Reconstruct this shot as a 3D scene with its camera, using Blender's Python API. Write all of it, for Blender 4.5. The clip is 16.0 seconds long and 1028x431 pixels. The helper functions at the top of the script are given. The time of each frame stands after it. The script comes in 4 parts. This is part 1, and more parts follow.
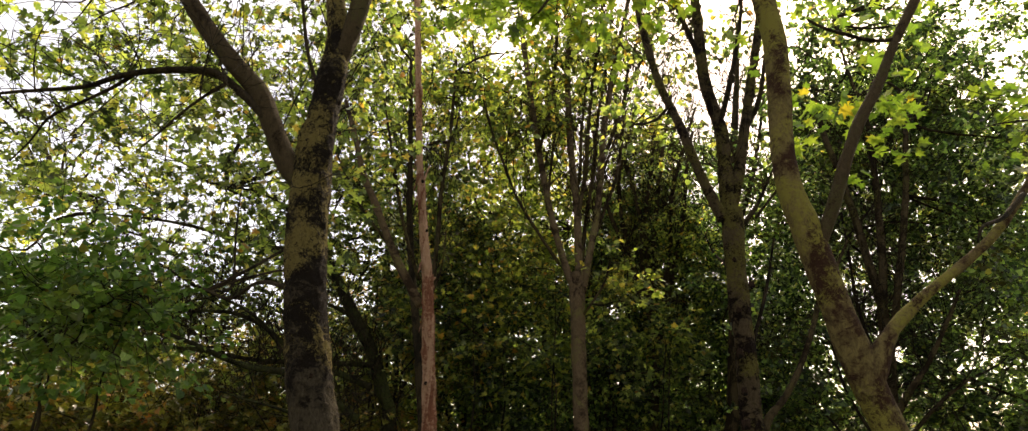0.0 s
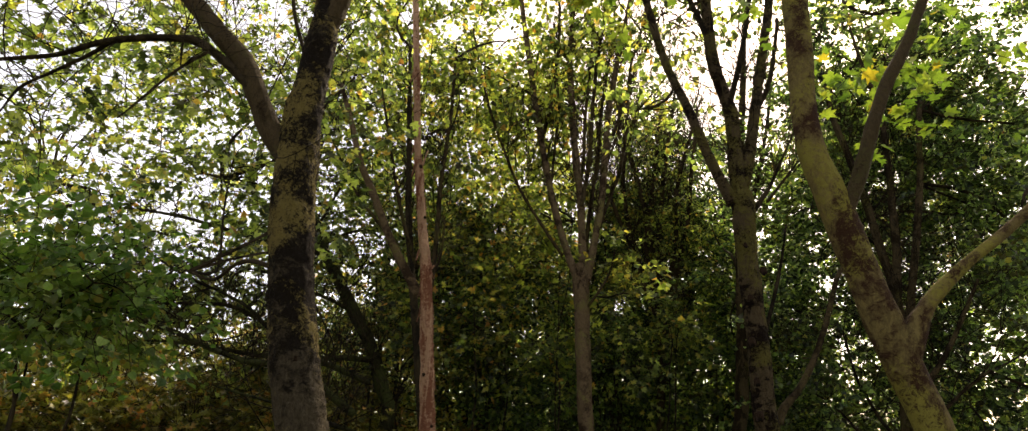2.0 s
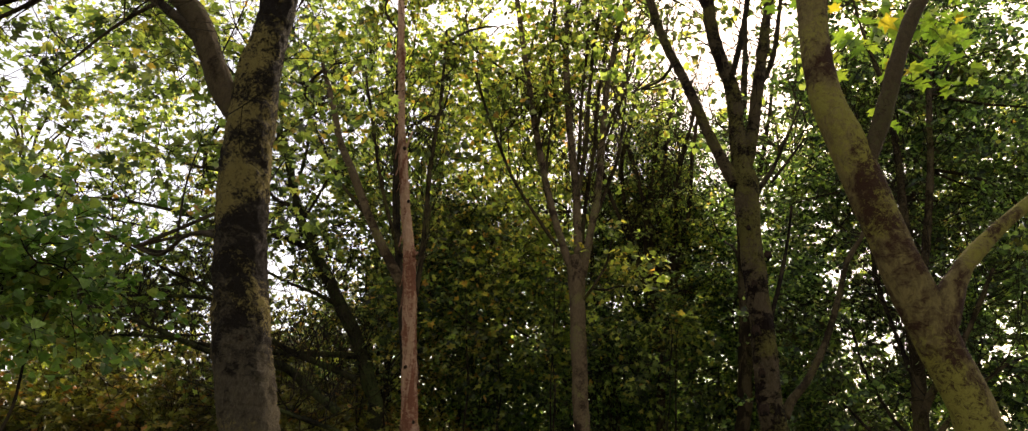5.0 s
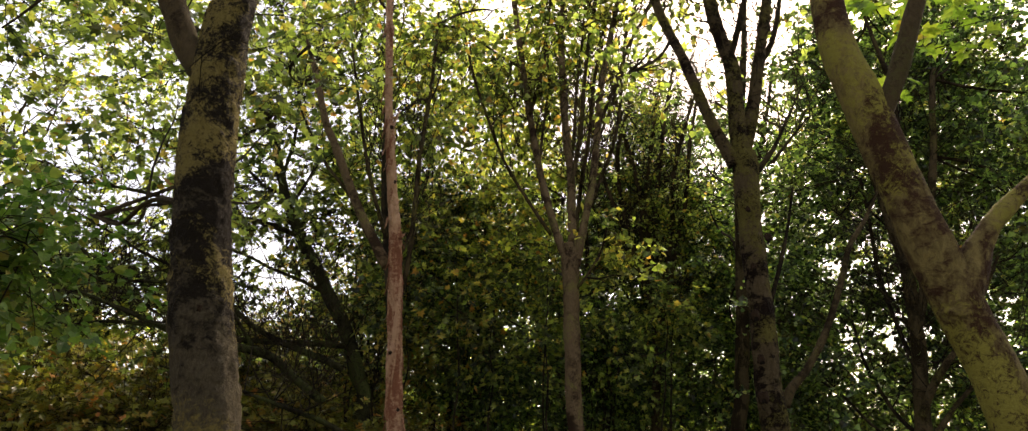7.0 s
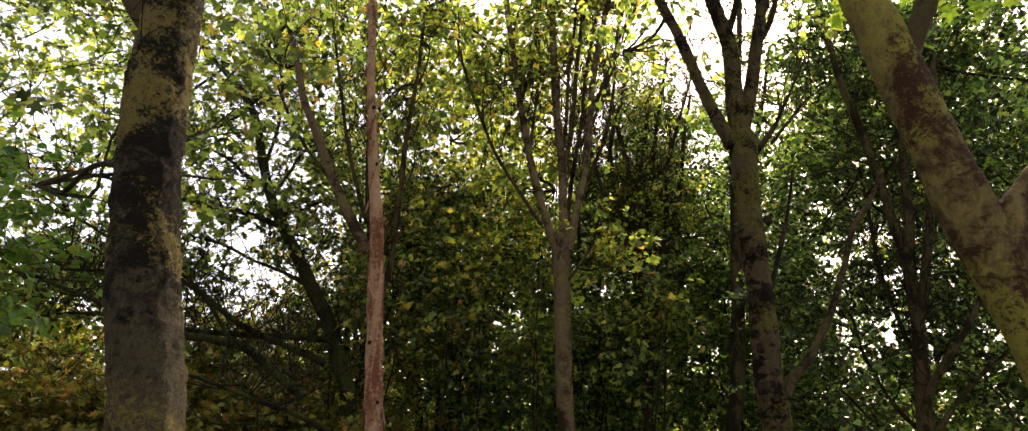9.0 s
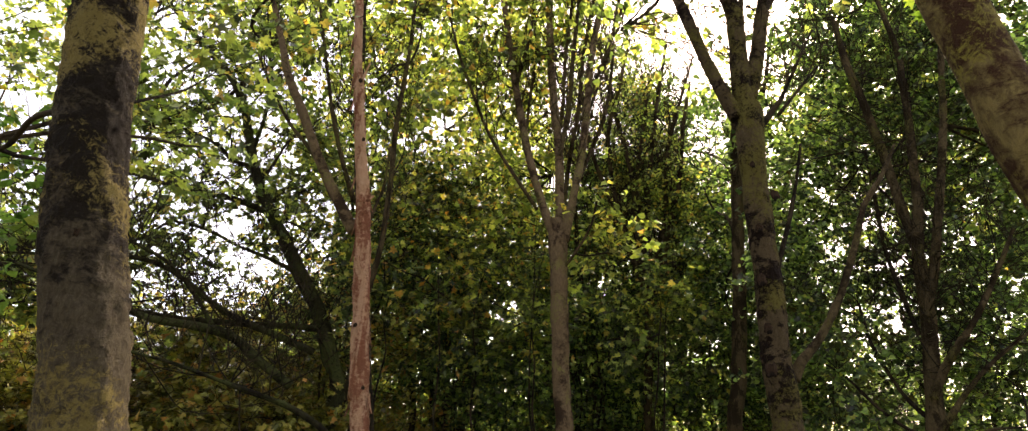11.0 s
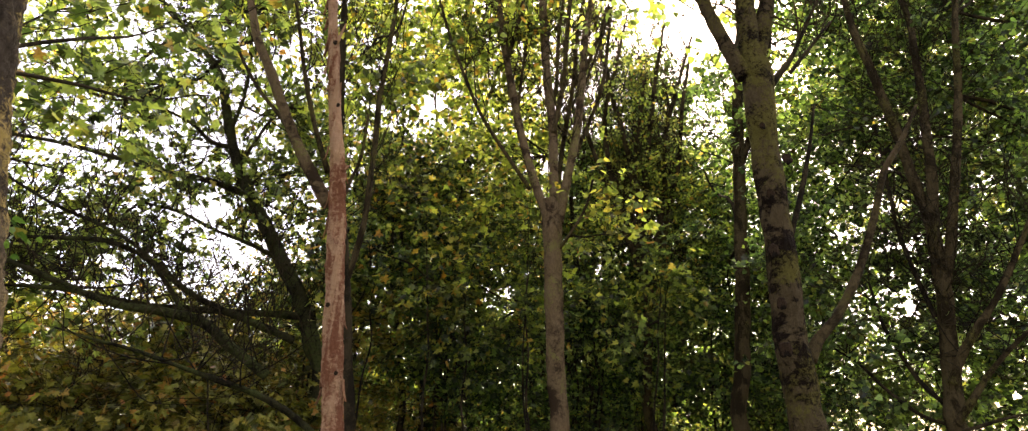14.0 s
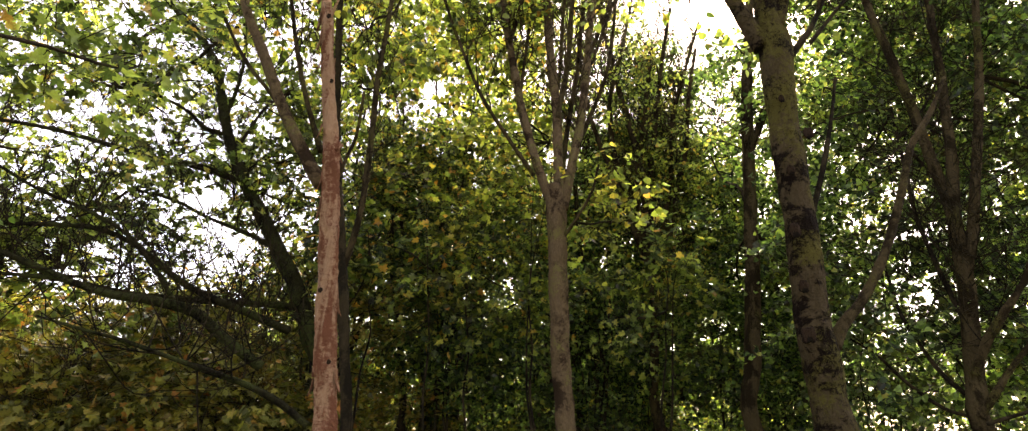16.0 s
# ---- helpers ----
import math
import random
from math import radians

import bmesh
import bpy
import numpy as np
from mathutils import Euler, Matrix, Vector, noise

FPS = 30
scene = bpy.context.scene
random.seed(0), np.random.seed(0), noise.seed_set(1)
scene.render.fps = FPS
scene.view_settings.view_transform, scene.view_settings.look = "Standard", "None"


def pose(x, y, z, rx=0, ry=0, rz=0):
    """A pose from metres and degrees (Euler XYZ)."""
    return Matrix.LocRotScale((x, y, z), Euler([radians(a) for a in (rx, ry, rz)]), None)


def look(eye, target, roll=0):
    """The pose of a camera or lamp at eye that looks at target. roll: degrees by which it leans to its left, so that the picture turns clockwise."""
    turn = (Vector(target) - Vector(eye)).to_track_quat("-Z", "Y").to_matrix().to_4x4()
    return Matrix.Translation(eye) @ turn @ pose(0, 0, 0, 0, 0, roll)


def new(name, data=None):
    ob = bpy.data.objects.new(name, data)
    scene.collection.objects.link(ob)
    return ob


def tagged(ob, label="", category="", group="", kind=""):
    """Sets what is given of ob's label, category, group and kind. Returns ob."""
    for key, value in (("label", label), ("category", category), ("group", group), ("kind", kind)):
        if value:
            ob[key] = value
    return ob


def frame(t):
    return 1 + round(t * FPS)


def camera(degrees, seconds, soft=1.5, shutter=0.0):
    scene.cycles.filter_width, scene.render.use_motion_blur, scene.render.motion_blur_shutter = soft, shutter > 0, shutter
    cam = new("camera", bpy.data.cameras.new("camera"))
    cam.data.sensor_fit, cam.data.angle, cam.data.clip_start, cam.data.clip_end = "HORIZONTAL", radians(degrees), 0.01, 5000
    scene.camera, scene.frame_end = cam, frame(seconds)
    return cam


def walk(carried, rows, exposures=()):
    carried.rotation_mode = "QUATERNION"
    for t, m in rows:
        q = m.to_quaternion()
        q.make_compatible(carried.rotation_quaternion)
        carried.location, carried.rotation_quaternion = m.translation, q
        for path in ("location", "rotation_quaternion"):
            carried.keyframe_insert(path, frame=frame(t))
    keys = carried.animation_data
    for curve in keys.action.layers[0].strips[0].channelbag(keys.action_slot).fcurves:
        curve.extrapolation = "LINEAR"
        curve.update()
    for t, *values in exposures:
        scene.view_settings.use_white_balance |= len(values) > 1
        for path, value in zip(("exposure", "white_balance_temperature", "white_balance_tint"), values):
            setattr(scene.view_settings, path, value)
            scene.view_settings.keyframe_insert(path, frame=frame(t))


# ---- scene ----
cam = camera(78.0, 16.0, 1.25)
PATH = [
    (0, (-0.000, 0.000, 1.600), (-0.000, 1.879, 2.284), 0.00),
    (0.5, (0.054, 0.105, 1.567), (0.052, 1.984, 2.253), 0.02),
    (1, (0.091, 0.215, 1.545), (0.083, 2.094, 2.230), -0.01),
    (1.5, (0.070, 0.332, 1.514), (0.060, 2.210, 2.201), -0.01),
    (2, (0.028, 0.444, 1.504), (0.018, 2.322, 2.191), -0.04),
    (2.5, (0.041, 0.541, 1.486), (0.031, 2.417, 2.177), -0.09),
    (3, (0.103, 0.652, 1.465), (0.096, 2.528, 2.158), -0.10),
    (3.5, (0.171, 0.755, 1.446), (0.160, 2.631, 2.141), -0.08),
    (4, (0.195, 0.860, 1.422), (0.180, 2.735, 2.119), -0.03),
    (4.2, (0.197, 0.896, 1.421), (0.179, 2.770, 2.119), -0.02),
    (6.3, (0.298, 1.378, 1.364), (0.294, 3.252, 2.062), -0.25),
    (6.5, (0.312, 1.399, 1.350), (0.309, 3.274, 2.044), -0.10),
    (7, (0.299, 1.496, 1.324), (0.295, 3.373, 2.014), 0.08),
    (7.5, (0.256, 1.615, 1.314), (0.255, 3.490, 2.008), 0.03),
    (8, (0.261, 1.732, 1.282), (0.268, 3.608, 1.976), -0.00),
    (8.5, (0.317, 1.852, 1.263), (0.331, 3.728, 1.957), -0.05),
    (9, (0.379, 1.972, 1.254), (0.396, 3.848, 1.946), -0.03),
    (9.2, (0.394, 2.005, 1.253), (0.412, 3.881, 1.947), -0.09),
    (11.3, (0.453, 2.520, 1.143), (0.480, 4.399, 1.828), -0.20),
    (11.5, (0.470, 2.562, 1.148), (0.501, 4.441, 1.834), -0.30),
    (12, (0.503, 2.691, 1.124), (0.535, 4.568, 1.814), -0.42),
    (12.5, (0.485, 2.832, 1.091), (0.515, 4.710, 1.777), -0.42),
    (13, (0.442, 2.941, 1.082), (0.476, 4.820, 1.764), -0.50),
    (13.5, (0.477, 3.052, 1.078), (0.510, 4.934, 1.753), -0.57),
    (14, (0.550, 3.170, 1.095), (0.583, 5.053, 1.768), -0.59),
    (14.5, (0.594, 3.273, 1.086), (0.626, 5.157, 1.756), -0.59),
    (15, (0.602, 3.359, 1.072), (0.630, 5.245, 1.739), -0.58),
    (15.5, (0.564, 3.481, 1.076), (0.589, 5.367, 1.740), -0.63),
    (16, (0.552, 3.592, 1.070), (0.576, 5.480, 1.731), -0.63),
]
walk(cam, [(t, look(eye, target, roll)) for t, eye, target, roll in PATH],
     [(0, 1.5, 8500, 16), (9.5, 1.98, 8250, 17), (12.3, 2.55, 8150, 21), (16, 2.5, 8350, 19)])

# ---- sky and sun ----
SUN_ELEVATION, SUN_AZIMUTH = radians(41), radians(29)   # azimuth from +y towards +x
world = bpy.data.worlds.new("world")
scene.world = world
world.use_nodes = True
wn, wl = world.node_tree.nodes, world.node_tree.links
sky = wn.new("ShaderNodeTexSky")
sky.sky_type, sky.sun_disc = "NISHITA", False
sky.sun_elevation, sky.sun_rotation = SUN_ELEVATION, SUN_AZIMUTH
sky.air_density, sky.dust_density, sky.ozone_density = 1.0, 2.0, 1.0
haze = wn.new("ShaderNodeMix")      # thin high cloud evens the whole sky out
haze.data_type = "RGBA"
haze.inputs["Factor"].default_value = 0.32
haze.inputs["B"].default_value = (7.0, 7.2, 7.8, 1)
wl.new(sky.outputs["Color"], haze.inputs["A"])
wl.new(haze.outputs["Result"], wn["Background"].inputs["Color"])
wn["Background"].inputs["Strength"].default_value = 0.12
sun_data = bpy.data.lights.new("sun", "SUN")
sun_data.energy, sun_data.angle, sun_data.color = 4.2, radians(9), (1.0, 0.94, 0.84)
sun = new("sun", sun_data)
sun_way = Vector((math.sin(SUN_AZIMUTH) * math.cos(SUN_ELEVATION), math.cos(SUN_AZIMUTH) * math.cos(SUN_ELEVATION), math.sin(SUN_ELEVATION)))
sun.matrix_world = look(sun_way * 60, (0, 0, 0))


# ---- materials ----
def material(name):
    m = bpy.data.materials.new(name)
    m.use_nodes = True
    n = m.node_tree.nodes
    return m, n, m.node_tree.links, n["Principled BSDF"]


def ramp(n, stops):
    r = n.new("ShaderNodeValToRGB")
    while len(r.color_ramp.elements) < len(stops):
        r.color_ramp.elements.new(0.5)
    for e, (p, c) in zip(r.color_ramp.elements, stops):
        e.position, e.color = p, (*c, 1)
    return r


def noise_tex(n, l, scale, detail=5, rough=0.6, squash=None):
    """Noise in metres of the object's own space; squash stretches it along z."""
    co = n.new("ShaderNodeTexCoord")
    t = n.new("ShaderNodeTexNoise")
    t.inputs["Distortion"].default_value = 0.6
    t.inputs["Scale"].default_value, t.inputs["Detail"].default_value, t.inputs["Roughness"].default_value = scale, detail, rough
    if squash:
        mp = n.new("ShaderNodeMapping")
        mp.inputs["Scale"].default_value = (1, 1, squash)
        l.new(co.outputs["Object"], mp.inputs["Vector"])
        l.new(mp.outputs["Vector"], t.inputs["Vector"])
    else:
        l.new(co.outputs["Object"], t.inputs["Vector"])
    return t


def mix_colour(n, l, fac, a, b):
    m = n.new("ShaderNodeMix")
    m.data_type = "RGBA"
    if fac is not None:
        l.new(fac, m.inputs["Factor"])
    for sock, v in ((m.inputs["A"], a), (m.inputs["B"], b)):
        if isinstance(v, tuple):
            sock.default_value = (*v, 1)
        else:
            l.new(v, sock)
    return m.outputs["Result"]


def bark(name, base, pale, dark, lichen=None, patch=3.0, patch_edge=(0.47, 0.56), squash=0.45, lichen_at=(0.6, 0.7), bump=0.9, grain=45, relief=0.012, ragged=0.4, low=None):
    """Bark with broad patches, fine vertical grain, flakes and spots of lichen. low: heights between which old bark gives way, and how much more there is below."""
    m, n, l, p = material(name)
    broad = noise_tex(n, l, patch, 6, 0.62, squash)
    fine = noise_tex(n, l, grain, 6, 0.7, 0.35)
    r1 = ramp(n, [(0.3, base), (0.72, pale)])
    l.new(fine.outputs["Fac"], r1.inputs["Fac"])
    flake = noise_tex(n, l, patch * 5, 8, 0.75, 1.3)
    broken = n.new("ShaderNodeMath")
    broken.operation = "MULTIPLY_ADD"
    broken.inputs[1].default_value = ragged
    l.new(flake.outputs["Fac"], broken.inputs[0])
    l.new(broad.outputs["Fac"], broken.inputs[2])
    rp = ramp(n, [(patch_edge[0] + ragged / 2, (0, 0, 0)), (patch_edge[1] + ragged / 2, (1, 1, 1))])
    patched = broken.outputs[0]
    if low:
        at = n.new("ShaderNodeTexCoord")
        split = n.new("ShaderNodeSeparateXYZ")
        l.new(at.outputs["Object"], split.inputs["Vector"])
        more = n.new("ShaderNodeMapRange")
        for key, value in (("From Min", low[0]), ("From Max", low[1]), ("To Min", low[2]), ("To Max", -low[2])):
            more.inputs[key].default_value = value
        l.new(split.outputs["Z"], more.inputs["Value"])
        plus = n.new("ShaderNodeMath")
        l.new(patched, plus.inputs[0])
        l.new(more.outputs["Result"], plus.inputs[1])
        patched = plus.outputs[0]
    l.new(patched, rp.inputs["Fac"])
    col = mix_colour(n, l, rp.outputs["Color"], r1.outputs["Color"], dark)
    if lichen:
        spots = noise_tex(n, l, 24, 8, 0.8)
        area = noise_tex(n, l, 1.7, 3, 0.5)
        mul = n.new("ShaderNodeMath")
        mul.operation = "MULTIPLY"
        l.new(spots.outputs["Fac"], mul.inputs[0])
        l.new(area.outputs["Fac"], mul.inputs[1])
        rl = ramp(n, [(lichen_at[0] * 0.5, (0, 0, 0)), (lichen_at[1] * 0.5, (1, 1, 1))])
        l.new(mul.outputs[0], rl.inputs["Fac"])
        col = mix_colour(n, l, rl.outputs["Color"], col, lichen)
    l.new(col, p.inputs["Base Color"])
    p.inputs["Roughness"].default_value = 0.85
    p.inputs["Specular IOR Level"].default_value = 0.06
    crack = n.new("ShaderNodeTexVoronoi")
    crack.inputs["Scale"].default_value = 22
    co = n.new("ShaderNodeTexCoord")
    mp = n.new("ShaderNodeMapping")
    mp.inputs["Scale"].default_value = (1, 1, 0.4)
    l.new(co.outputs["Object"], mp.inputs["Vector"])
    l.new(mp.outputs["Vector"], crack.inputs["Vector"])
    add = n.new("ShaderNodeMath")
    add.operation = "ADD"
    l.new(fine.outputs["Fac"], add.inputs[0])
    l.new(crack.outputs["Distance"], add.inputs[1])
    lumps = n.new("ShaderNodeMath")
    lumps.operation = "MULTIPLY_ADD"
    lumps.inputs[1].default_value = 2.2
    l.new(flake.outputs["Fac"], lumps.inputs[0])
    l.new(add.outputs[0], lumps.inputs[2])
    b = n.new("ShaderNodeBump")
    b.inputs["Strength"].default_value, b.inputs["Distance"].default_value = bump, relief
    l.new(lumps.outputs[0], b.inputs["Height"])
    l.new(b.outputs["Normal"], p.inputs["Normal"])
    return m


def leaf(name, stops, through_gain=(3.7, 3.9, 1.5), split=0.6, single=False, rust=0.3, gloss=0.38):
    """Thin leaf: a matt, slightly glossy face that lets light through; the hue varies from leaf to leaf."""
    m, n, l, p = material(name)
    out = n["Material Output"]
    geo = n.new("ShaderNodeObjectInfo" if single else "ShaderNodeNewGeometry")
    r = ramp(n, stops)
    l.new(geo.outputs["Random" if single else "Random Per Island"], r.inputs["Fac"])
    turned = noise_tex(n, l, 0.9, 6, 0.7)
    rt = ramp(n, [(0.5, (0, 0, 0)), (0.72, (rust, rust, rust))])
    l.new(turned.outputs["Fac"], rt.inputs["Fac"])
    tint = mix_colour(n, l, rt.outputs["Color"], r.outputs["Color"], (0.15, 0.085, 0.018))
    vein = noise_tex(n, l, 30, 4, 0.6)
    rv = ramp(n, [(0.3, (0.72, 0.72, 0.72)), (0.7, (1.15, 1.15, 1.1))])
    l.new(vein.outputs["Fac"], rv.inputs["Fac"])
    mul = n.new("ShaderNodeMix")
    mul.data_type, mul.blend_type = "RGBA", "MULTIPLY"
    mul.inputs["Factor"].default_value = 1
    l.new(tint, mul.inputs["A"])
    l.new(rv.outputs["Color"], mul.inputs["B"])
    l.new(mul.outputs["Result"], p.inputs["Base Color"])
    p.inputs["Roughness"].default_value = 0.34
    p.inputs["Specular IOR Level"].default_value = gloss
    gain = n.new("ShaderNodeMix")
    gain.data_type, gain.blend_type = "RGBA", "MULTIPLY"
    gain.inputs["Factor"].default_value = 1
    gain.inputs["B"].default_value = (*through_gain, 1)
    l.new(mul.outputs["Result"], gain.inputs["A"])
    tr = n.new("ShaderNodeBsdfTranslucent")
    l.new(gain.outputs["Result"], tr.inputs["Color"])
    mx = n.new("ShaderNodeMixShader")
    mx.inputs["Fac"].default_value = split
    l.new(p.outputs["BSDF"], mx.inputs[1])
    l.new(tr.outputs["BSDF"], mx.inputs[2])
    l.new(mx.outputs["Shader"], out.inputs["Surface"])
    return m


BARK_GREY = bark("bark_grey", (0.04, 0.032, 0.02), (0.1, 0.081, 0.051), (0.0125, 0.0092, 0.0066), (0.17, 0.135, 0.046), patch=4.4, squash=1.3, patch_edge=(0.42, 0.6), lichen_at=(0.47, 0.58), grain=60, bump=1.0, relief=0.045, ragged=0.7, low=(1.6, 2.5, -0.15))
BARK_OLIVE = bark("bark_olive", (0.062, 0.047, 0.019), (0.132, 0.104, 0.041), (0.026, 0.0125, 0.0075), (0.13, 0.118, 0.027), patch=2.6, squash=0.55, patch_edge=(0.45, 0.54), lichen_at=(0.48, 0.62), grain=34, bump=0.8, ragged=0.45)
BARK_PEELED = bark("bark_peeled", (0.3, 0.17, 0.105), (0.44, 0.285, 0.19), (0.17, 0.068, 0.04), None, patch=4.0, squash=0.26, patch_edge=(0.47, 0.57), grain=22, bump=1.0, relief=0.03, ragged=0.55, low=(2.0, 6.4, 0.05))
BARK_KNOT = bark("bark_knotted", (0.0413, 0.0304, 0.0164), (0.0863, 0.0638, 0.0361), (0.0079, 0.0042, 0.0029), (0.0825, 0.0722, 0.0197), patch=2.6, squash=1.4, patch_edge=(0.46, 0.54), lichen_at=(0.5, 0.64), bump=1.0, relief=0.035, ragged=0.55)
BARK_BROWN = bark("bark_brown", (0.0298, 0.0216, 0.0106), (0.0624, 0.0470, 0.0240), (0.0125, 0.0086, 0.0043), (0.0528, 0.0480, 0.0144), patch=3.5)
BARK_TAN = bark("bark_tan", (0.0576, 0.0394, 0.0225), (0.1200, 0.0861, 0.0504), (0.0240, 0.0148, 0.0090), (0.0960, 0.0861, 0.0315), patch=3.2, squash=0.7, patch_edge=(0.5, 0.6))
BARK_LIMB = bark("bark_limb", (0.0288, 0.0206, 0.0106), (0.0600, 0.0442, 0.0230), (0.0106, 0.0062, 0.0034), (0.0480, 0.0432, 0.0168), patch=5, patch_edge=(0.56, 0.68))
BARK_MOSS = bark("bark_mossy", (0.012, 0.011, 0.006), (0.031, 0.031, 0.014), (0.006, 0.005, 0.0035), (0.036, 0.044, 0.014), patch=4, lichen_at=(0.48, 0.62))
BARK_DARK = bark("bark_dark", (0.0191, 0.0147, 0.0082), (0.0421, 0.0319, 0.0179), (0.0089, 0.0071, 0.0045), None, patch=4)
BARK_SCAR = bark("bark_scar", (0.016, 0.009, 0.006), (0.035, 0.022, 0.014), (0.006, 0.004, 0.003), None, patch=9)


def spread(stops, power=0.95, mid=0.078):
    """The stops of a leaf palette with dark leaves darker and light ones lighter."""
    return [(p, tuple(v * (c[1] / mid) ** power for v in c)) for p, c in stops]


GREEN = spread([(0.0, (0.021, 0.034, 0.015)), (0.3, (0.045, 0.067, 0.026)), (0.6, (0.077, 0.102, 0.036)), (0.85, (0.124, 0.142, 0.048)), (0.96, (0.16, 0.135, 0.042)), (1.0, (0.17, 0.08, 0.03))])
DEEP = spread([(0.0, (0.015, 0.03, 0.017)), (0.4, (0.031, 0.058, 0.027)), (0.75, (0.056, 0.092, 0.037)), (0.95, (0.09, 0.13, 0.046)), (1.0, (0.13, 0.12, 0.04))], 1.25, 0.079)
GOLD = spread([(0.0, (0.026, 0.036, 0.016)), (0.3, (0.05, 0.068, 0.026)), (0.65, (0.084, 0.104, 0.034)), (0.88, (0.14, 0.145, 0.046)), (0.97, (0.18, 0.12, 0.036)), (1.0, (0.2, 0.085, 0.032))])
OLIVE = spread([(0.0, (0.048, 0.056, 0.015)), (0.35, (0.094, 0.102, 0.024)), (0.75, (0.138, 0.134, 0.03)), (0.92, (0.18, 0.125, 0.033)), (1.0, (0.26, 0.105, 0.034))])
LEAF_GREEN = leaf("leaf_green", GREEN, (3.1, 3.5, 1.7), 0.54)
LEAF_DEEP = leaf("leaf_deep_green", DEEP, (3.1, 3.5, 1.6), 0.53, rust=0.3)
LEAF_GOLD = leaf("leaf_yellow_green", GOLD, (3.6, 4.2, 2.0), 0.57, rust=0.45)
FRESH = [(0.0, (0.035, 0.06, 0.016)), (0.5, (0.06, 0.09, 0.022)), (0.92, (0.09, 0.11, 0.028)), (1.0, (0.17, 0.12, 0.024))]
LEAF_FRESH_SINGLE = leaf("leaf_fresh_green_single", FRESH, (3.2, 3.7, 1.5), 0.6, True)
LEAF_GREEN_SINGLE = leaf("leaf_green_single", GREEN, single=True)
LEAF_FRESH = leaf("leaf_fresh_green", FRESH, (3.2, 3.7, 1.5), 0.6)
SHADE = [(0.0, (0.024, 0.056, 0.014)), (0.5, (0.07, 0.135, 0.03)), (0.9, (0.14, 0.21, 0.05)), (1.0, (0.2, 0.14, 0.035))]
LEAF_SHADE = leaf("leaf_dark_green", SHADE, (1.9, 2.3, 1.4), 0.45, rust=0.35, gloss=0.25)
LEAF_OLIVE = leaf("leaf_olive", OLIVE, (1.7, 1.9, 1.1), 0.32, rust=0.8, gloss=0.2)
RUSSET = spread([(0.0, (0.019, 0.034, 0.016)), (0.4, (0.04, 0.066, 0.026)), (0.75, (0.08, 0.104, 0.033)), (0.92, (0.135, 0.125, 0.038)), (1.0, (0.22, 0.1, 0.032))], 1.45, 0.077)
LEAF_RUSSET = leaf("leaf_russet", RUSSET, (2.8, 3.1, 1.5), 0.5, rust=0.3, gloss=0.35)


def ground_material():
    m, n, l, p = material("woodland_floor")
    a, b = noise_tex(n, l, 0.5, 5), noise_tex(n, l, 25, 6, 0.7)
    r1 = ramp(n, [(0.3, (0.05, 0.035, 0.02)), (0.55, (0.11, 0.07, 0.035)), (0.75, (0.16, 0.1, 0.04))])
    l.new(b.outputs["Fac"], r1.inputs["Fac"])
    r2 = ramp(n, [(0.45, (0, 0, 0)), (0.6, (1, 1, 1))])
    l.new(a.outputs["Fac"], r2.inputs["Fac"])
    l.new(mix_colour(n, l, r2.outputs["Color"], r1.outputs["Color"], (0.06, 0.1, 0.025)), p.inputs["Base Color"])
    p.inputs["Roughness"].default_value = 0.95
    bp = n.new("ShaderNodeBump")
    bp.inputs["Strength"].default_value, bp.inputs["Distance"].default_value = 1.0, 0.03
    l.new(b.outputs["Fac"], bp.inputs["Height"])
    l.new(bp.outputs["Normal"], p.inputs["Normal"])
    return m


FLOOR = ground_material()


# ---- builders ----
def ground_z(x, y):
    """Height of the ground: a slope down from where the camera starts, then nearly level."""
    return -0.13 * min(max(y, 0.0), 4.5) + 0.12 * noise.noise(Vector((x * 0.15, y * 0.15, 3.0)))


def thing(name, label, category, group=""):
    return tagged(new(name), label, category, group)


def mesh_part(name, verts, faces, mat, parent=None, smooth=True):
    """One mesh object from arrays: faces is (count, corners) or a list of such arrays."""
    groups = faces if isinstance(faces, list) else [faces]
    me = bpy.data.meshes.new(name)
    verts = np.asarray(verts, np.float32)
    loops = np.concatenate([g.ravel() for g in groups]).astype(np.int32)
    sizes = np.concatenate([np.full(len(g), g.shape[1]) for g in groups])
    starts = np.concatenate([[0], np.cumsum(sizes)[:-1]]).astype(np.int32)
    me.vertices.add(len(verts))
    me.vertices.foreach_set("co", verts.ravel())
    me.loops.add(len(loops))
    me.loops.foreach_set("vertex_index", loops)
    me.polygons.add(len(starts))
    me.polygons.foreach_set("loop_start", starts)
    me.polygons.foreach_set("use_smooth", np.full(len(starts), smooth))
    me.update(calc_edges=True)
    me.materials.append(mat)
    ob = new(name, me)
    if parent:
        ob.parent = parent
    return ob


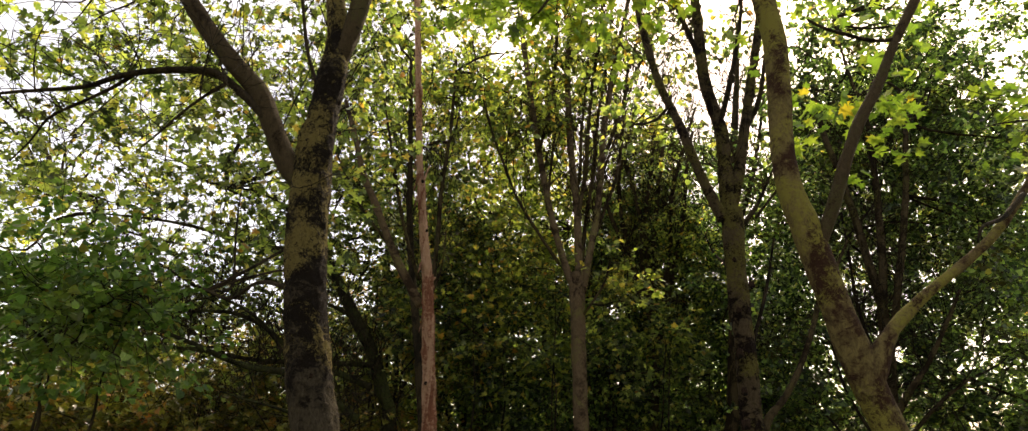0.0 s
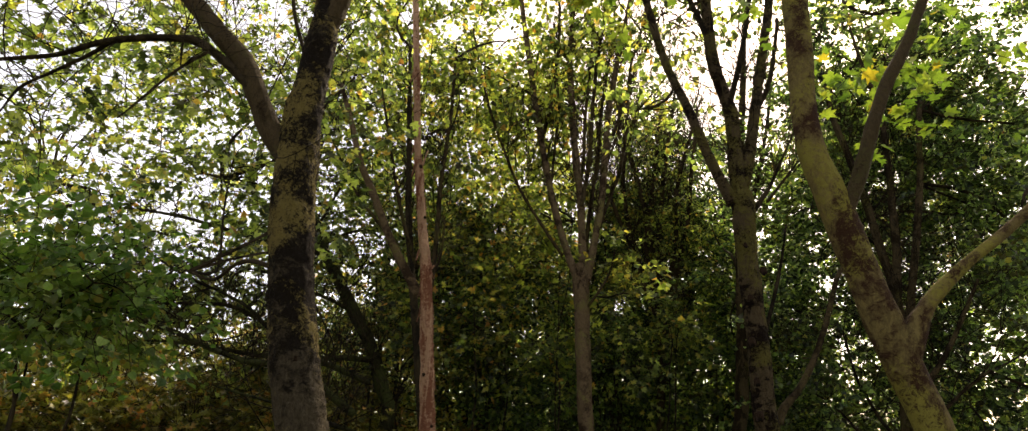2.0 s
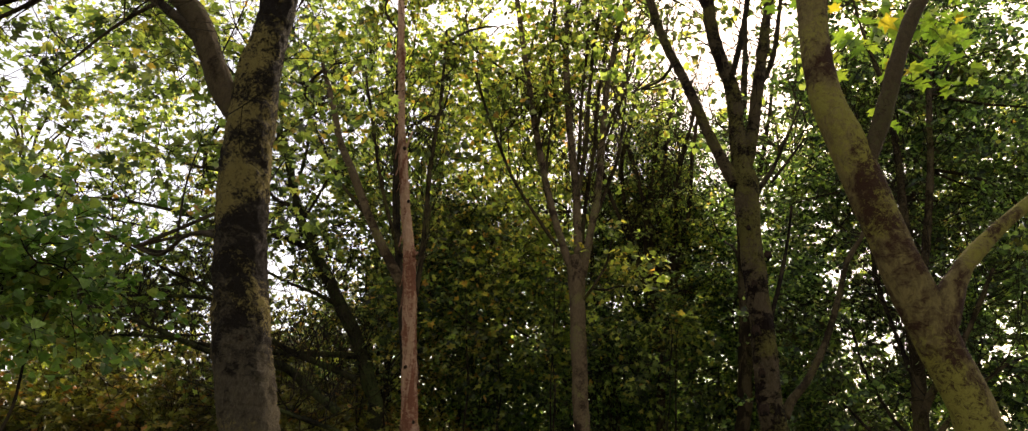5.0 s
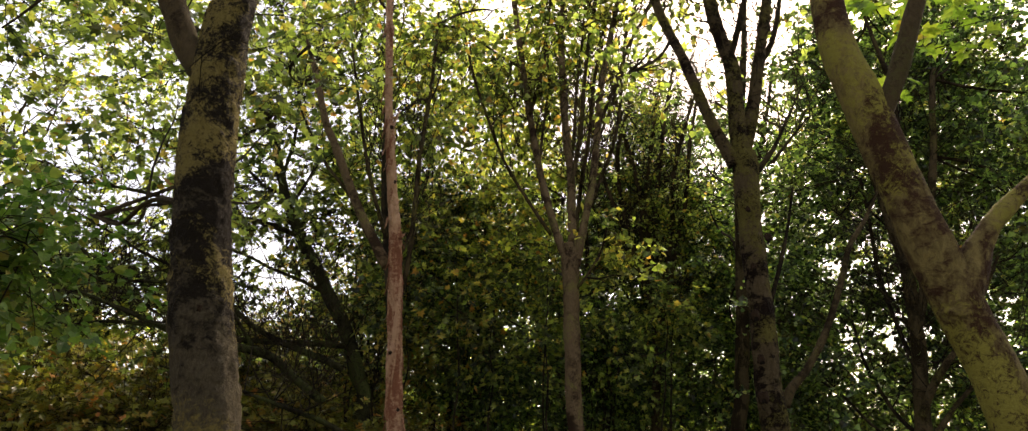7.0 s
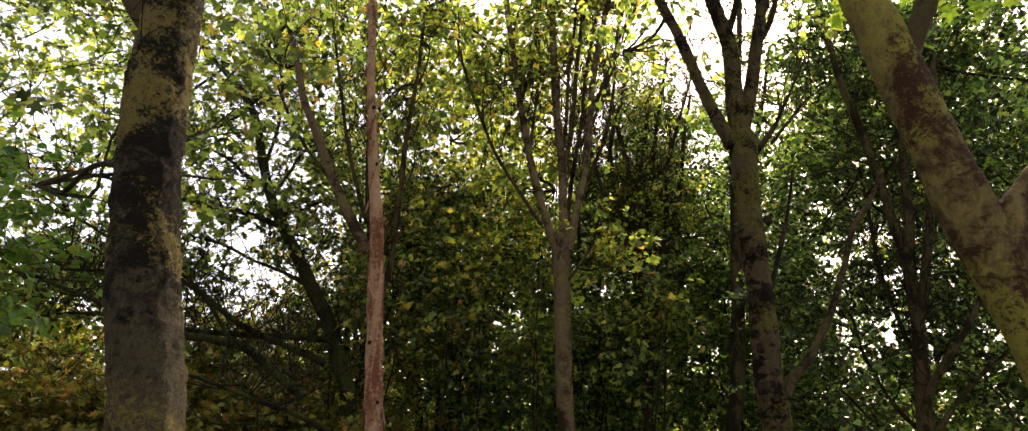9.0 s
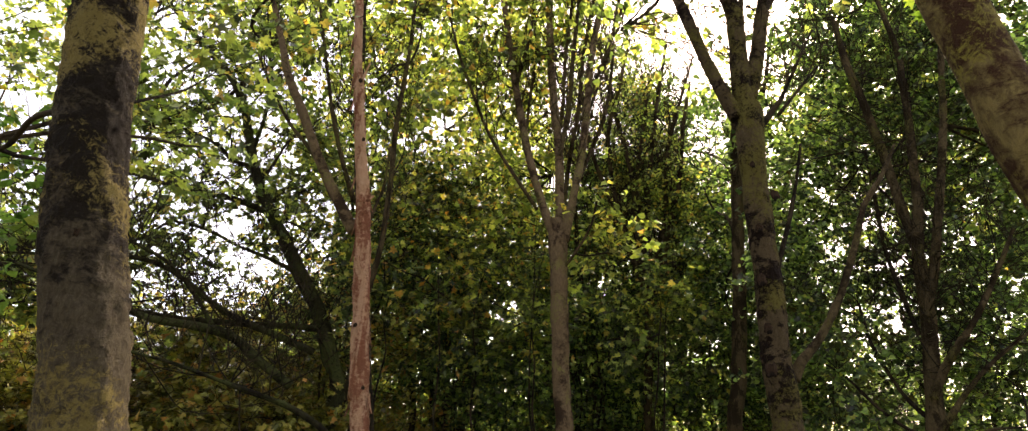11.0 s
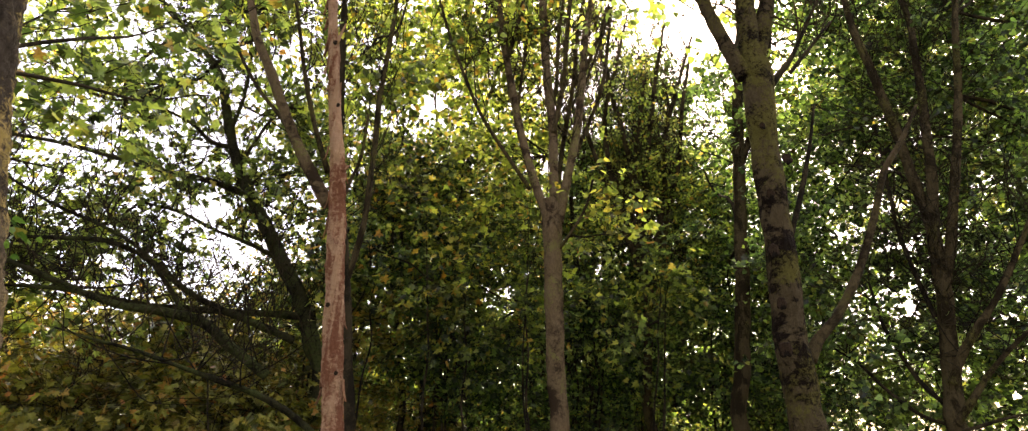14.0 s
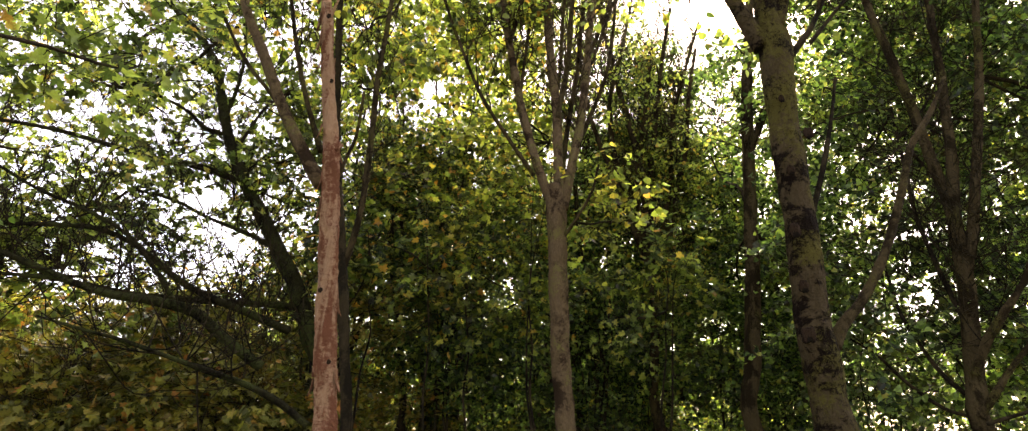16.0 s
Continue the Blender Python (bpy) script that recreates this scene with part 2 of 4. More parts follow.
def spline(points, step):
    """Points on a smooth curve (Catmull-Rom) through the given rows, about step metres apart."""
    p = np.array(points, float)
    p = np.vstack([2 * p[0] - p[1], p, 2 * p[-1] - p[-2]])
    rows = []
    for i in range(1, len(p) - 2):
        n = max(2, int(np.linalg.norm(p[i + 1, :3] - p[i, :3]) / step))
        for u in np.arange(n) / n:
            a, b, c, d = p[i - 1], p[i], p[i + 1], p[i + 2]
            rows.append(0.5 * (2 * b + (c - a) * u + (2 * a - 5 * b + 4 * c - d) * u * u + (3 * b - a - 3 * c + d) * u ** 3))
    rows.append(p[-2])
    r = np.array(rows)
    r[:, 3] = np.maximum(r[:, 3], 0.002)
    return r


def tube(rows, sides, rough=0.0, seed=0.0, crust=0.0):
    """A closed tube round rows of x, y, z, radius; rough: how far the surface wanders, as a share of the radius."""
    c, rad = rows[:, :3], rows[:, 3]
    t = np.gradient(c, axis=0)
    t /= np.linalg.norm(t, axis=1)[:, None] + 1e-9
    a = np.cross(t, [0.31, 0.9, 0.29])
    a /= np.linalg.norm(a, axis=1)[:, None] + 1e-9
    b = np.cross(t, a)
    ang = np.arange(sides) * 2 * np.pi / sides
    ring = np.cos(ang)[None, :, None] * a[:, None] + np.sin(ang)[None, :, None] * b[:, None]
    scale = np.ones((len(c), sides))
    if rough:
        for i in range(len(c)):
            for j in range(sides):
                q = Vector(c[i] + ring[i, j] * rad[i]) + Vector((seed, 0, 0))
                d = noise.noise(q * 2.2) * 0.9 + noise.noise(Vector((q.x * 9, q.y * 9, q.z * 5))) * 0.6 + noise.noise(q * 26) * 0.3
                if crust:
                    scale[i, j] += crust * (noise.noise(q * 17) + 0.7 * noise.noise(q * 38))
                scale[i, j] += rough * d
    v = c[:, None] + ring * (rad[:, None] * scale)[:, :, None]
    n = len(c)
    i, j = np.meshgrid(np.arange(n - 1), np.arange(sides), indexing="ij")
    k = (j + 1) % sides
    f = np.stack([i * sides + j, i * sides + k, (i + 1) * sides + k, (i + 1) * sides + j], -1).reshape(-1, 4)
    v = np.vstack([v.reshape(-1, 3), c[:1], c[-1:]])
    s = np.arange(sides)
    e = (s + 1) % sides
    caps = np.vstack([np.stack([e, s, np.full(sides, n * sides)], -1), np.stack([(n - 1) * sides + s, (n - 1) * sides + e, np.full(sides, n * sides + 1)], -1)])
    return v, [f, caps]


TRUNK = {}     # tree -> its trunk
WOOD = {}      # tree -> rows along its limbs, from which twigs spring


def limb(tree, name, mat, points, rough=None, crust=0.0, step=0.035):
    """One trunk, limb or branch of a tree through rows of x, y, z, radius; short knots and swellings come from noise."""
    big = max(p[3] for p in points[1:])
    rows = spline(points, max(step, big * 0.25))
    sides = 36 if big > 0.12 else 14 if big > 0.05 else 8
    if crust:
        rows, sides = spline(points, 0.03), 72
    v, f = tube(rows, sides, (0.13 if big > 0.1 else 0.16) if rough is None else rough, len(WOOD) * 3.1, crust)
    WOOD.setdefault(tree.name, []).append(rows[::12 if crust else 4 if step < 0.1 else 1])
    ob = mesh_part(name, v, f, mat, tree)
    TRUNK.setdefault(tree.name, ob)
    return ob


def knot(tree, x, y, z, size):
    """A dark branch scar: an uneven flat swelling on the tree's trunk, on the side towards the path."""
    bm = bmesh.new()
    bmesh.ops.create_icosphere(bm, subdivisions=3, radius=size)
    for v in bm.verts:
        r = math.hypot(v.co.x, v.co.z) / size
        n = noise.noise(Vector((v.co.x * 2 / size + x * 7, 0, v.co.z * 2 / size + z * 5)))
        v.co.x *= 1 + 0.4 * n
        v.co.z *= 1.25 + 0.5 * n
        v.co.y *= 0.2 * (1 + 0.6 * n)
        v.co.y += size * 0.1 * math.exp(-(r / 0.4) ** 2)
    for f in bm.faces:
        f.smooth = True
    me = bpy.data.meshes.new("knot")
    bm.to_mesh(me)
    bm.free()
    me.materials.append(BARK_SCAR)
    ob = new("knot", me)
    ob.parent = TRUNK[tree.name]
    ob.location = (x, y, z)
    return tagged(ob, "dark uneven branch scar")


def bark_flakes(tree, count, seed, mat):
    """Peeling plates of bark, held at the top and curling away below, round the tree's trunk."""
    rng = np.random.default_rng(seed)
    shapes = []
    for k in range(4):
        bm = bmesh.new()
        rows = []
        for i in range(5):
            u = i / 4
            w = 0.026 * (1 + 0.4 * math.sin(3 * u + k)) * (1 - 0.35 * u * u)
            out = 0.004 + 0.035 * u ** 2.2
            rows.append([bm.verts.new((sx * w + 0.006 * math.sin(5 * u + k), d + out, -0.16 * u)) for d in (0.0, 0.007) for sx in (-1, 1)])
        for a, b in zip(rows, rows[1:]):
            for m, n in ((0, 1), (1, 3), (3, 2), (2, 0)):
                bm.faces.new((a[m], a[n], b[n], b[m]))
        bm.faces.new(rows[0])
        bm.faces.new(rows[-1][::-1])
        me = bpy.data.meshes.new("bark_flake")
        bm.to_mesh(me)
        bm.free()
        me.materials.append(mat)
        shapes.append(me)
    rows = WOOD[tree.name][0]
    rows = rows[(rows[:, 2] > 0.6) & (rows[:, 2] < 8.5)]
    for _ in range(count):
        x, y, z, r = rows[rng.integers(len(rows))]
        a = rng.uniform(-2.6, 2.6)
        ob = new("bark_flake", shapes[rng.integers(4)])
        ob.parent = TRUNK[tree.name]
        size = rng.uniform(0.5, 1.3)
        place = Vector((x + math.sin(a) * r * 0.96, y - math.cos(a) * r * 0.96, z + rng.uniform(-0.1, 0.1)))
        ob.matrix_local = Matrix.Translation(place) @ Matrix.Rotation(math.pi + a, 4, "Z") @ Matrix.Diagonal((size, size, size * rng.uniform(0.8, 1.6), 1))


LEAF_NEAR = np.array([(0, 0), (0.24, -0.1), (0.54, 0.16), (0.28, 0.27), (0.5, 0.66), (0.17, 0.58), (0, 1.0), (-0.17, 0.58), (-0.5, 0.66), (-0.28, 0.27), (-0.54, 0.16), (-0.24, -0.1)])
FACE_NEAR = np.array([(0, 1, 2, 3, 4, 5, 6), (0, 6, 7, 8, 9, 10, 11)])
LEAF_FAR = np.array([(0, 0), (0.5, 0.12), (0.42, 0.62), (0, 1.0), (-0.42, 0.62), (-0.5, 0.12)])
FACE_FAR = np.array([(0, 1, 2, 3), (0, 3, 4, 5)])


def unit(v):
    return v / (np.linalg.norm(v, axis=-1, keepdims=True) + 1e-9)


def leaf_meshes(mat):
    """Six folded leaf shapes of unit size for leaves that are objects of their own."""
    made = []
    for k in range(6):
        fold, curl = 0.08 + 0.06 * k, -0.3 + 0.07 * k
        v = np.array([(x, y, abs(x) * fold + curl * y * y) for x, y in LEAF_NEAR])
        ob = mesh_part("leaf", v, FACE_NEAR, mat, None, False)
        made.append(ob.data)
        bpy.data.objects.remove(ob)
    return made


def single_leaves(parent, rng, at, way, up, size, mat):
    """Leaves that are objects of their own, sharing six meshes."""
    shapes = leaf_meshes(mat)
    way = unit(way)
    side = unit(np.cross(way, up))
    nrm = np.cross(side, way)
    for k in range(len(at)):
        ob = new("leaf", shapes[rng.integers(6)])
        ob.parent = parent
        m = Matrix((side[k], way[k], nrm[k])).transposed() * size[k]
        ob.matrix_local = Matrix.Translation(Vector(at[k])) @ m.to_4x4()


def leaves(name, parent, rng, at, way, up, size, mat, near):
    """One mesh of many separate folded leaves: their stalk ends, the way they point, their upper side and size."""
    shape, face = (LEAF_NEAR, FACE_NEAR) if near else (LEAF_FAR, FACE_FAR)
    way = unit(way)
    side = unit(np.cross(way, up))
    nrm = np.cross(side, way)
    fold = rng.uniform(0.05, 0.45, len(at))[:, None]
    curl = rng.uniform(-0.35, 0.1, len(at))[:, None]
    x, y = shape[:, 0][None], shape[:, 1][None]
    h = np.abs(x) * fold + curl * y * y
    v = at[:, None] + size[:, None, None] * (x[..., None] * side[:, None] + y[..., None] * way[:, None] + h[..., None] * nrm[:, None])
    f = (np.arange(len(at))[:, None, None] * len(shape) + face[None]).reshape(-1, face.shape[1])
    ob = mesh_part(name, v.reshape(-1, 3), f, mat, parent, False)
    return tagged(ob, kind="stuff")


def twig_tubes(a, b, r0, r1, rng, sag=0.08, steps=8):
    """Thin three-sided bent twigs from points a to points b, as arrays."""
    n, sides = len(a), 3
    u = np.linspace(0, 1, steps)
    d = b - a
    length = np.linalg.norm(d, axis=1)
    bend = rng.normal(0, 1, (n, 3)) * length[:, None] * sag
    bend2 = rng.normal(0, 1, (n, 3)) * length[:, None] * sag * 0.5
    c = a[:, None] + d[:, None] * u[None, :, None] + bend[:, None] * (np.sin(u * np.pi))[None, :, None] + bend2[:, None] * (np.sin(u * 2 * np.pi))[None, :, None]
    t = unit(d)
    p = unit(np.cross(t, np.array([0.3, 0.2, 0.93])))
    q = np.cross(t, p)
    ang = np.arange(sides) * 2 * np.pi / sides
    ring = np.cos(ang)[None, :, None] * p[:, None] + np.sin(ang)[None, :, None] * q[:, None]
    rad = r0[:, None] + (r1 - r0)[:, None] * u[None]
    v = c[:, :, None] + ring[:, None] * rad[:, :, None, None]
    i, k, j = np.meshgrid(np.arange(n), np.arange(steps - 1), np.arange(sides), indexing="ij")
    base = i * steps * sides + k * sides
    j2 = (j + 1) % sides
    f = np.stack([base + j, base + j2, base + sides + j2, base + sides + j], -1).reshape(-1, 4)
    return v.reshape(-1, 3), f, c


def crown(tree, mat, blobs, size, seed, near=False, sprays=7, per=12, clump=0.45, spread=0.55, wood=None, twig=0.006, stout=1.3, single=None):
    """Twigs and leaves of a tree. blobs: rows of centre, half sizes and the number of clumps; each clump is some sprays, each spray a
    twig with leaves on both sides. Branches run from the tree's nearest limb to each blob and on to its clumps."""
    rng = np.random.default_rng(seed)
    limbs = np.vstack([r[:, :3] for r in WOOD[tree.name]])
    tubes, centres, hearts = [], [], []
    for cx, cy, cz, rx, ry, rz, count in blobs:
        c0, half = np.array([cx, cy, cz]), np.array([rx, ry, rz])
        c = unit(rng.normal(size=(count, 3))) * rng.random((count, 1)) ** 0.45 * half + c0
        start = limbs[np.argmin(((limbs - c0 + [0, 0, 0.6]) ** 2).sum(1))]
        stems = max(1, count // 9)
        ends = c0 + rng.normal(size=(stems, 3)) * half * 0.4
        length = np.linalg.norm(ends - start, axis=1)
        v, f, mid = twig_tubes(np.repeat(start[None], stems, 0), ends, stout * (0.006 + length * 0.011), stout * (0.004 + length * 0.004), rng, 0.07)
        tubes.append((v, f))
        anchors = np.vstack([mid[:, 1:].reshape(-1, 3), limbs])
        a = anchors[np.argmin(((c[:, None] - anchors[None]) ** 2).sum(2), axis=1)]
        length = np.linalg.norm(c - a, axis=1)
        tubes.append(twig_tubes(a, c, stout * (0.004 + length * 0.009), np.full(count, 0.004 * stout), rng, 0.1, 6)[:2])
        centres.append(c)
        hearts.append(np.repeat(c0[None], count, 0))
    c, heart = np.vstack(centres), np.vstack(hearts)
    n = len(c) * sprays
    o = np.repeat(c, sprays, 0)
    out = unit(np.repeat(unit(c - heart), sprays, 0) * 0.7 + rng.normal(0, 0.9, (n, 3)) * [1, 1, 0.5] + [0, 0, -0.05])
    root = o + rng.normal(0, 1, (n, 3)) * clump * np.array([1, 1, 0.7])
    length = rng.uniform(0.5, 1.2, n) * spread
    tip = root + out * length[:, None]
    tubes.append(twig_tubes(root - (root - o) * 0.6, tip, np.full(n, twig), np.full(n, 0.002), rng, 0.06, 3)[:2])
    off, vs, fs = 0, [], []
    for v, f in tubes:
        vs.append(v)
        fs.append(f + off)
        off += len(v)
    tagged(mesh_part("twig_mass", np.vstack(vs), np.vstack(fs), wood or BARK_DARK, tree), kind="stuff")
    if not near:
        per, size = int(per * 1.35), size * 0.88
    m = n * per
    u = rng.uniform(0.1, 1.05, m)
    r, d = np.repeat(root, per, 0), np.repeat(out * length[:, None], per, 0)
    lat = unit(np.cross(d, np.array([0.05, 0.02, 1.0]))) * rng.choice([-1.0, 1.0], m)[:, None]
    s = size * rng.uniform(0.55, 1.25, m)
    at = r + d * u[:, None] + lat * (s * rng.uniform(0.0, 0.8, m))[:, None] + rng.normal(0, 0.05, (m, 3))
    way = unit(d) * 0.5 + lat * 0.9 + rng.normal(0, 0.35, (m, 3)) + [0, 0, -0.35]
    up = np.array([0, 0, 1.0]) + rng.normal(0, 0.75, (m, 3))
    if single:
        near_first = np.argsort(at[:, 1])
        k, rest = near_first[:280], near_first[280:]
        single_leaves(tree, rng, at[k], way[k], up[k], s[k], single)
        at, way, up, s = at[rest], way[rest], up[rest], s[rest]
    return leaves("foliage", tree, rng, at, way, up, s, mat, near)


def bare_twigs(tree, count, low, reach, seed, wide=0.35, mat=None, thick=0.022):
    """Fine upright leafless twigs from the limbs above the height low, each with two or three side twigs."""
    rng = np.random.default_rng(seed)
    limbs = np.vstack([r for r in WOOD[tree.name]])
    limbs = limbs[limbs[:, 2] > low]
    pick = limbs[rng.integers(0, len(limbs), count)]
    a = pick[:, :3]
    length = rng.uniform(0.4, 1.0, count) * reach
    d = unit(rng.normal(0, wide, (count, 3)) + [0, 0, 1.0]) * length[:, None]
    v, f, c = twig_tubes(a, a + d, np.minimum(pick[:, 3] * 0.6, thick * (0.5 + 0.5 * length / reach)), np.full(count, thick * 0.35), rng, 0.09)
    k = np.repeat(np.arange(count), 6)
    a2 = c[k, rng.integers(1, 7, len(k))]
    l2 = length[k] * rng.uniform(0.2, 0.55, len(k))
    d2 = unit(rng.normal(0, wide * 1.6, (len(k), 3)) + [0, 0, 0.8]) * l2[:, None]
    v2, f2, _ = twig_tubes(a2, a2 + d2, np.full(len(k), thick * 0.5), np.full(len(k), thick * 0.28), rng, 0.1, 5)
    tagged(mesh_part("twig_mass", np.vstack([v, v2]), np.vstack([f, f2 + len(v)]), mat or BARK_DARK, tree), kind="stuff")


# ---- ground ----
def build_ground():
    xs = np.concatenate([[-900, -300, -120, -60], np.arange(-40, 41, 1.0), [60, 120, 300, 900]])
    ys = np.concatenate([[-900, -300, -120, -60], np.arange(-30, 51, 1.0), [80, 150, 300, 900]])
    v = [(x, y, ground_z(x, y)) for x in xs for y in ys]
    n = len(ys)
    i, j = np.meshgrid(np.arange(len(xs) - 1), np.arange(n - 1), indexing="ij")
    f = np.stack([i * n + j, (i + 1) * n + j, (i + 1) * n + j + 1, i * n + j + 1], -1).reshape(-1, 4)
    tagged(mesh_part("ground", v, f, FLOOR), "brown woodland floor with leaf litter and thin grass", "ground", kind="structure")


build_ground()


# ---- the trees along the way: rows of x, y, z, radius ----
fork_tree = thing("tree", "thick forked grey-brown maple with damp black patches and yellow lichen", "tree", "trees of the wood")
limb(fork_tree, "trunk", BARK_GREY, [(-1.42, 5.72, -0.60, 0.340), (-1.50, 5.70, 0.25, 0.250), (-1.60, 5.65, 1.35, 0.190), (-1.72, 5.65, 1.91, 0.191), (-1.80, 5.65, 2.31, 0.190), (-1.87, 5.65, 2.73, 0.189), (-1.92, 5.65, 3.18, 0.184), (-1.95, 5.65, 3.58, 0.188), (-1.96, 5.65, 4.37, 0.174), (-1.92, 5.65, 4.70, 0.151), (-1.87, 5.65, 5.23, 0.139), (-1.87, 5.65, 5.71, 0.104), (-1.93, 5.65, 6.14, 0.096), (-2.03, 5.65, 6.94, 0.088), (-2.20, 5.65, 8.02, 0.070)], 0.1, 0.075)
limb(fork_tree, "limb", BARK_LIMB, [(-2.03, 5.65, 3.95, 0.108), (-2.23, 5.65, 4.23, 0.105), (-2.42, 5.65, 4.62, 0.101), (-2.59, 5.65, 4.98, 0.103), (-2.88, 5.65, 5.31, 0.096), (-3.18, 5.65, 5.67, 0.095), (-3.51, 5.65, 6.14, 0.089), (-4.04, 5.85, 6.94, 0.084), (-4.64, 6.05, 8.04, 0.063)])
limb(fork_tree, "limb", BARK_LIMB, [(-1.85, 5.65, 5.31, 0.100), (-1.73, 5.65, 5.71, 0.104), (-1.64, 5.65, 6.14, 0.103), (-1.51, 5.55, 6.76, 0.087), (-1.45, 5.45, 7.79, 0.065)])
limb(fork_tree, "branch", BARK_DARK, [(-2.47, 5.60, 4.67, 0.049), (-2.72, 5.60, 4.93, 0.045), (-3.04, 5.60, 5.18, 0.041), (-3.29, 5.55, 5.19, 0.036), (-3.62, 5.50, 5.15, 0.033), (-3.86, 5.40, 5.03, 0.029), (-4.19, 5.40, 4.91, 0.024), (-4.57, 5.40, 4.87, 0.020), (-5.00, 5.40, 4.83, 0.015), (-5.48, 5.40, 4.70, 0.009)])
limb(fork_tree, "branch", BARK_DARK, [(-3.77, 5.45, 5.08, 0.020), (-3.97, 5.45, 4.92, 0.018), (-4.25, 5.45, 4.75, 0.015), (-4.50, 5.45, 4.59, 0.013), (-4.62, 5.45, 4.34, 0.009), (-4.76, 5.45, 4.13, 0.006)])
limb(fork_tree, "branch", BARK_DARK, [(-2.87, 5.50, 5.00, 0.018), (-3.05, 5.50, 4.87, 0.016), (-3.24, 5.50, 4.69, 0.011), (-3.45, 5.50, 4.44, 0.009), (-3.58, 5.50, 4.30, 0.006)])
limb(fork_tree, "branch", BARK_DARK, [(-1.97, 5.70, 4.95, 0.020), (-2.21, 5.80, 5.57, 0.019), (-2.37, 5.90, 6.25, 0.018), (-2.56, 6.00, 7.17, 0.013)])
limb(fork_tree, "branch", BARK_DARK, [(-2.07, 5.70, 2.96, 0.024), (-2.34, 5.90, 3.07, 0.021), (-2.53, 6.00, 3.07, 0.017), (-2.82, 6.20, 2.98, 0.016), (-3.20, 6.40, 3.13, 0.012)])
knot(fork_tree, -1.73, 5.48, 2.16, 0.037)

leaning_tree = thing("tree", "leaning mottled maple trunk with smooth olive-brown bark and dark patches", "tree", "trees of the wood")
limb(leaning_tree, "trunk", BARK_OLIVE, [(3.30, 4.70, -0.60, 0.330), (3.04, 4.66, 0.30, 0.210), (2.66, 4.62, 1.40, 0.121), (2.61, 4.62, 1.64, 0.116), (2.55, 4.62, 1.86, 0.115), (2.49, 4.62, 2.07, 0.118), (2.45, 4.62, 2.22, 0.122), (2.42, 4.62, 2.35, 0.119), (2.39, 4.62, 2.49, 0.113), (2.34, 4.62, 2.72, 0.109), (2.29, 4.62, 2.96, 0.110), (2.24, 4.62, 3.20, 0.108), (2.18, 4.62, 3.45, 0.096), (2.16, 4.62, 3.72, 0.092), (2.17, 4.62, 4.00, 0.092), (2.20, 4.62, 4.30, 0.094), (2.24, 4.62, 4.88, 0.097), (2.20, 4.62, 5.32, 0.095), (2.14, 4.62, 5.90, 0.088), (2.19, 4.62, 6.85, 0.075)], 0.08)
limb(leaning_tree, "limb", BARK_OLIVE, [(2.47, 4.61, 1.92, 0.090), (2.54, 4.59, 2.08, 0.094), (2.61, 4.58, 2.22, 0.078), (2.68, 4.57, 2.33, 0.058), (2.77, 4.56, 2.44, 0.050), (3.03, 4.55, 2.66, 0.039), (3.33, 4.55, 2.87, 0.038), (3.64, 4.55, 3.12, 0.035), (3.98, 4.55, 3.50, 0.032), (4.34, 4.55, 4.00, 0.027), (4.72, 4.55, 4.74, 0.020)])
limb(leaning_tree, "limb", BARK_LIMB, [(2.28, 4.58, 2.98, 0.056), (2.42, 4.54, 3.28, 0.050), (2.57, 4.50, 3.66, 0.046), (2.74, 4.50, 4.01, 0.045), (2.97, 4.50, 4.37, 0.043), (3.17, 4.50, 4.75, 0.041), (3.45, 4.50, 5.21, 0.038), (3.78, 4.50, 5.78, 0.034), (4.07, 4.50, 6.55, 0.026)])
limb(leaning_tree, "branch", BARK_DARK, [(3.20, 4.50, 4.81, 0.022), (3.00, 4.50, 4.80, 0.019), (2.79, 4.50, 4.86, 0.017), (2.61, 4.50, 4.93, 0.014), (2.49, 4.50, 5.01, 0.011)])
limb(leaning_tree, "branch", BARK_DARK, [(3.89, 4.50, 3.41, 0.023), (3.61, 4.40, 3.19, 0.017), (3.36, 4.30, 3.08, 0.012), (3.29, 4.30, 2.96, 0.007)])
limb(leaning_tree, "branch", BARK_DARK, [(2.13, 4.60, 6.10, 0.036), (1.58, 4.50, 6.08, 0.030), (0.95, 4.40, 5.76, 0.023), (0.48, 4.40, 5.40, 0.017), (0.20, 4.40, 5.00, 0.011)])

dead_tree = thing("dead_tree", "slim pale dead tree trunk with peeling reddish bark", "dead tree", "trees of the wood")
limb(dead_tree, "trunk", BARK_PEELED, [(-1.14, 10.10, -0.55, 0.242), (-1.14, 10.10, 0.22, 0.201), (-1.23, 10.10, 1.23, 0.114), (-1.27, 10.10, 1.81, 0.110), (-1.31, 10.10, 2.44, 0.106), (-1.35, 10.10, 3.02, 0.100), (-1.38, 10.10, 3.71, 0.094), (-1.42, 10.10, 4.22, 0.085), (-1.52, 10.10, 4.99, 0.075), (-1.60, 10.10, 5.83, 0.065), (-1.66, 10.10, 6.41, 0.060), (-1.88, 10.10, 9.86, 0.055), (-2.04, 10.10, 11.31, 0.042), (-2.24, 10.10, 12.89, 0.028)], 0.2, 0.09)
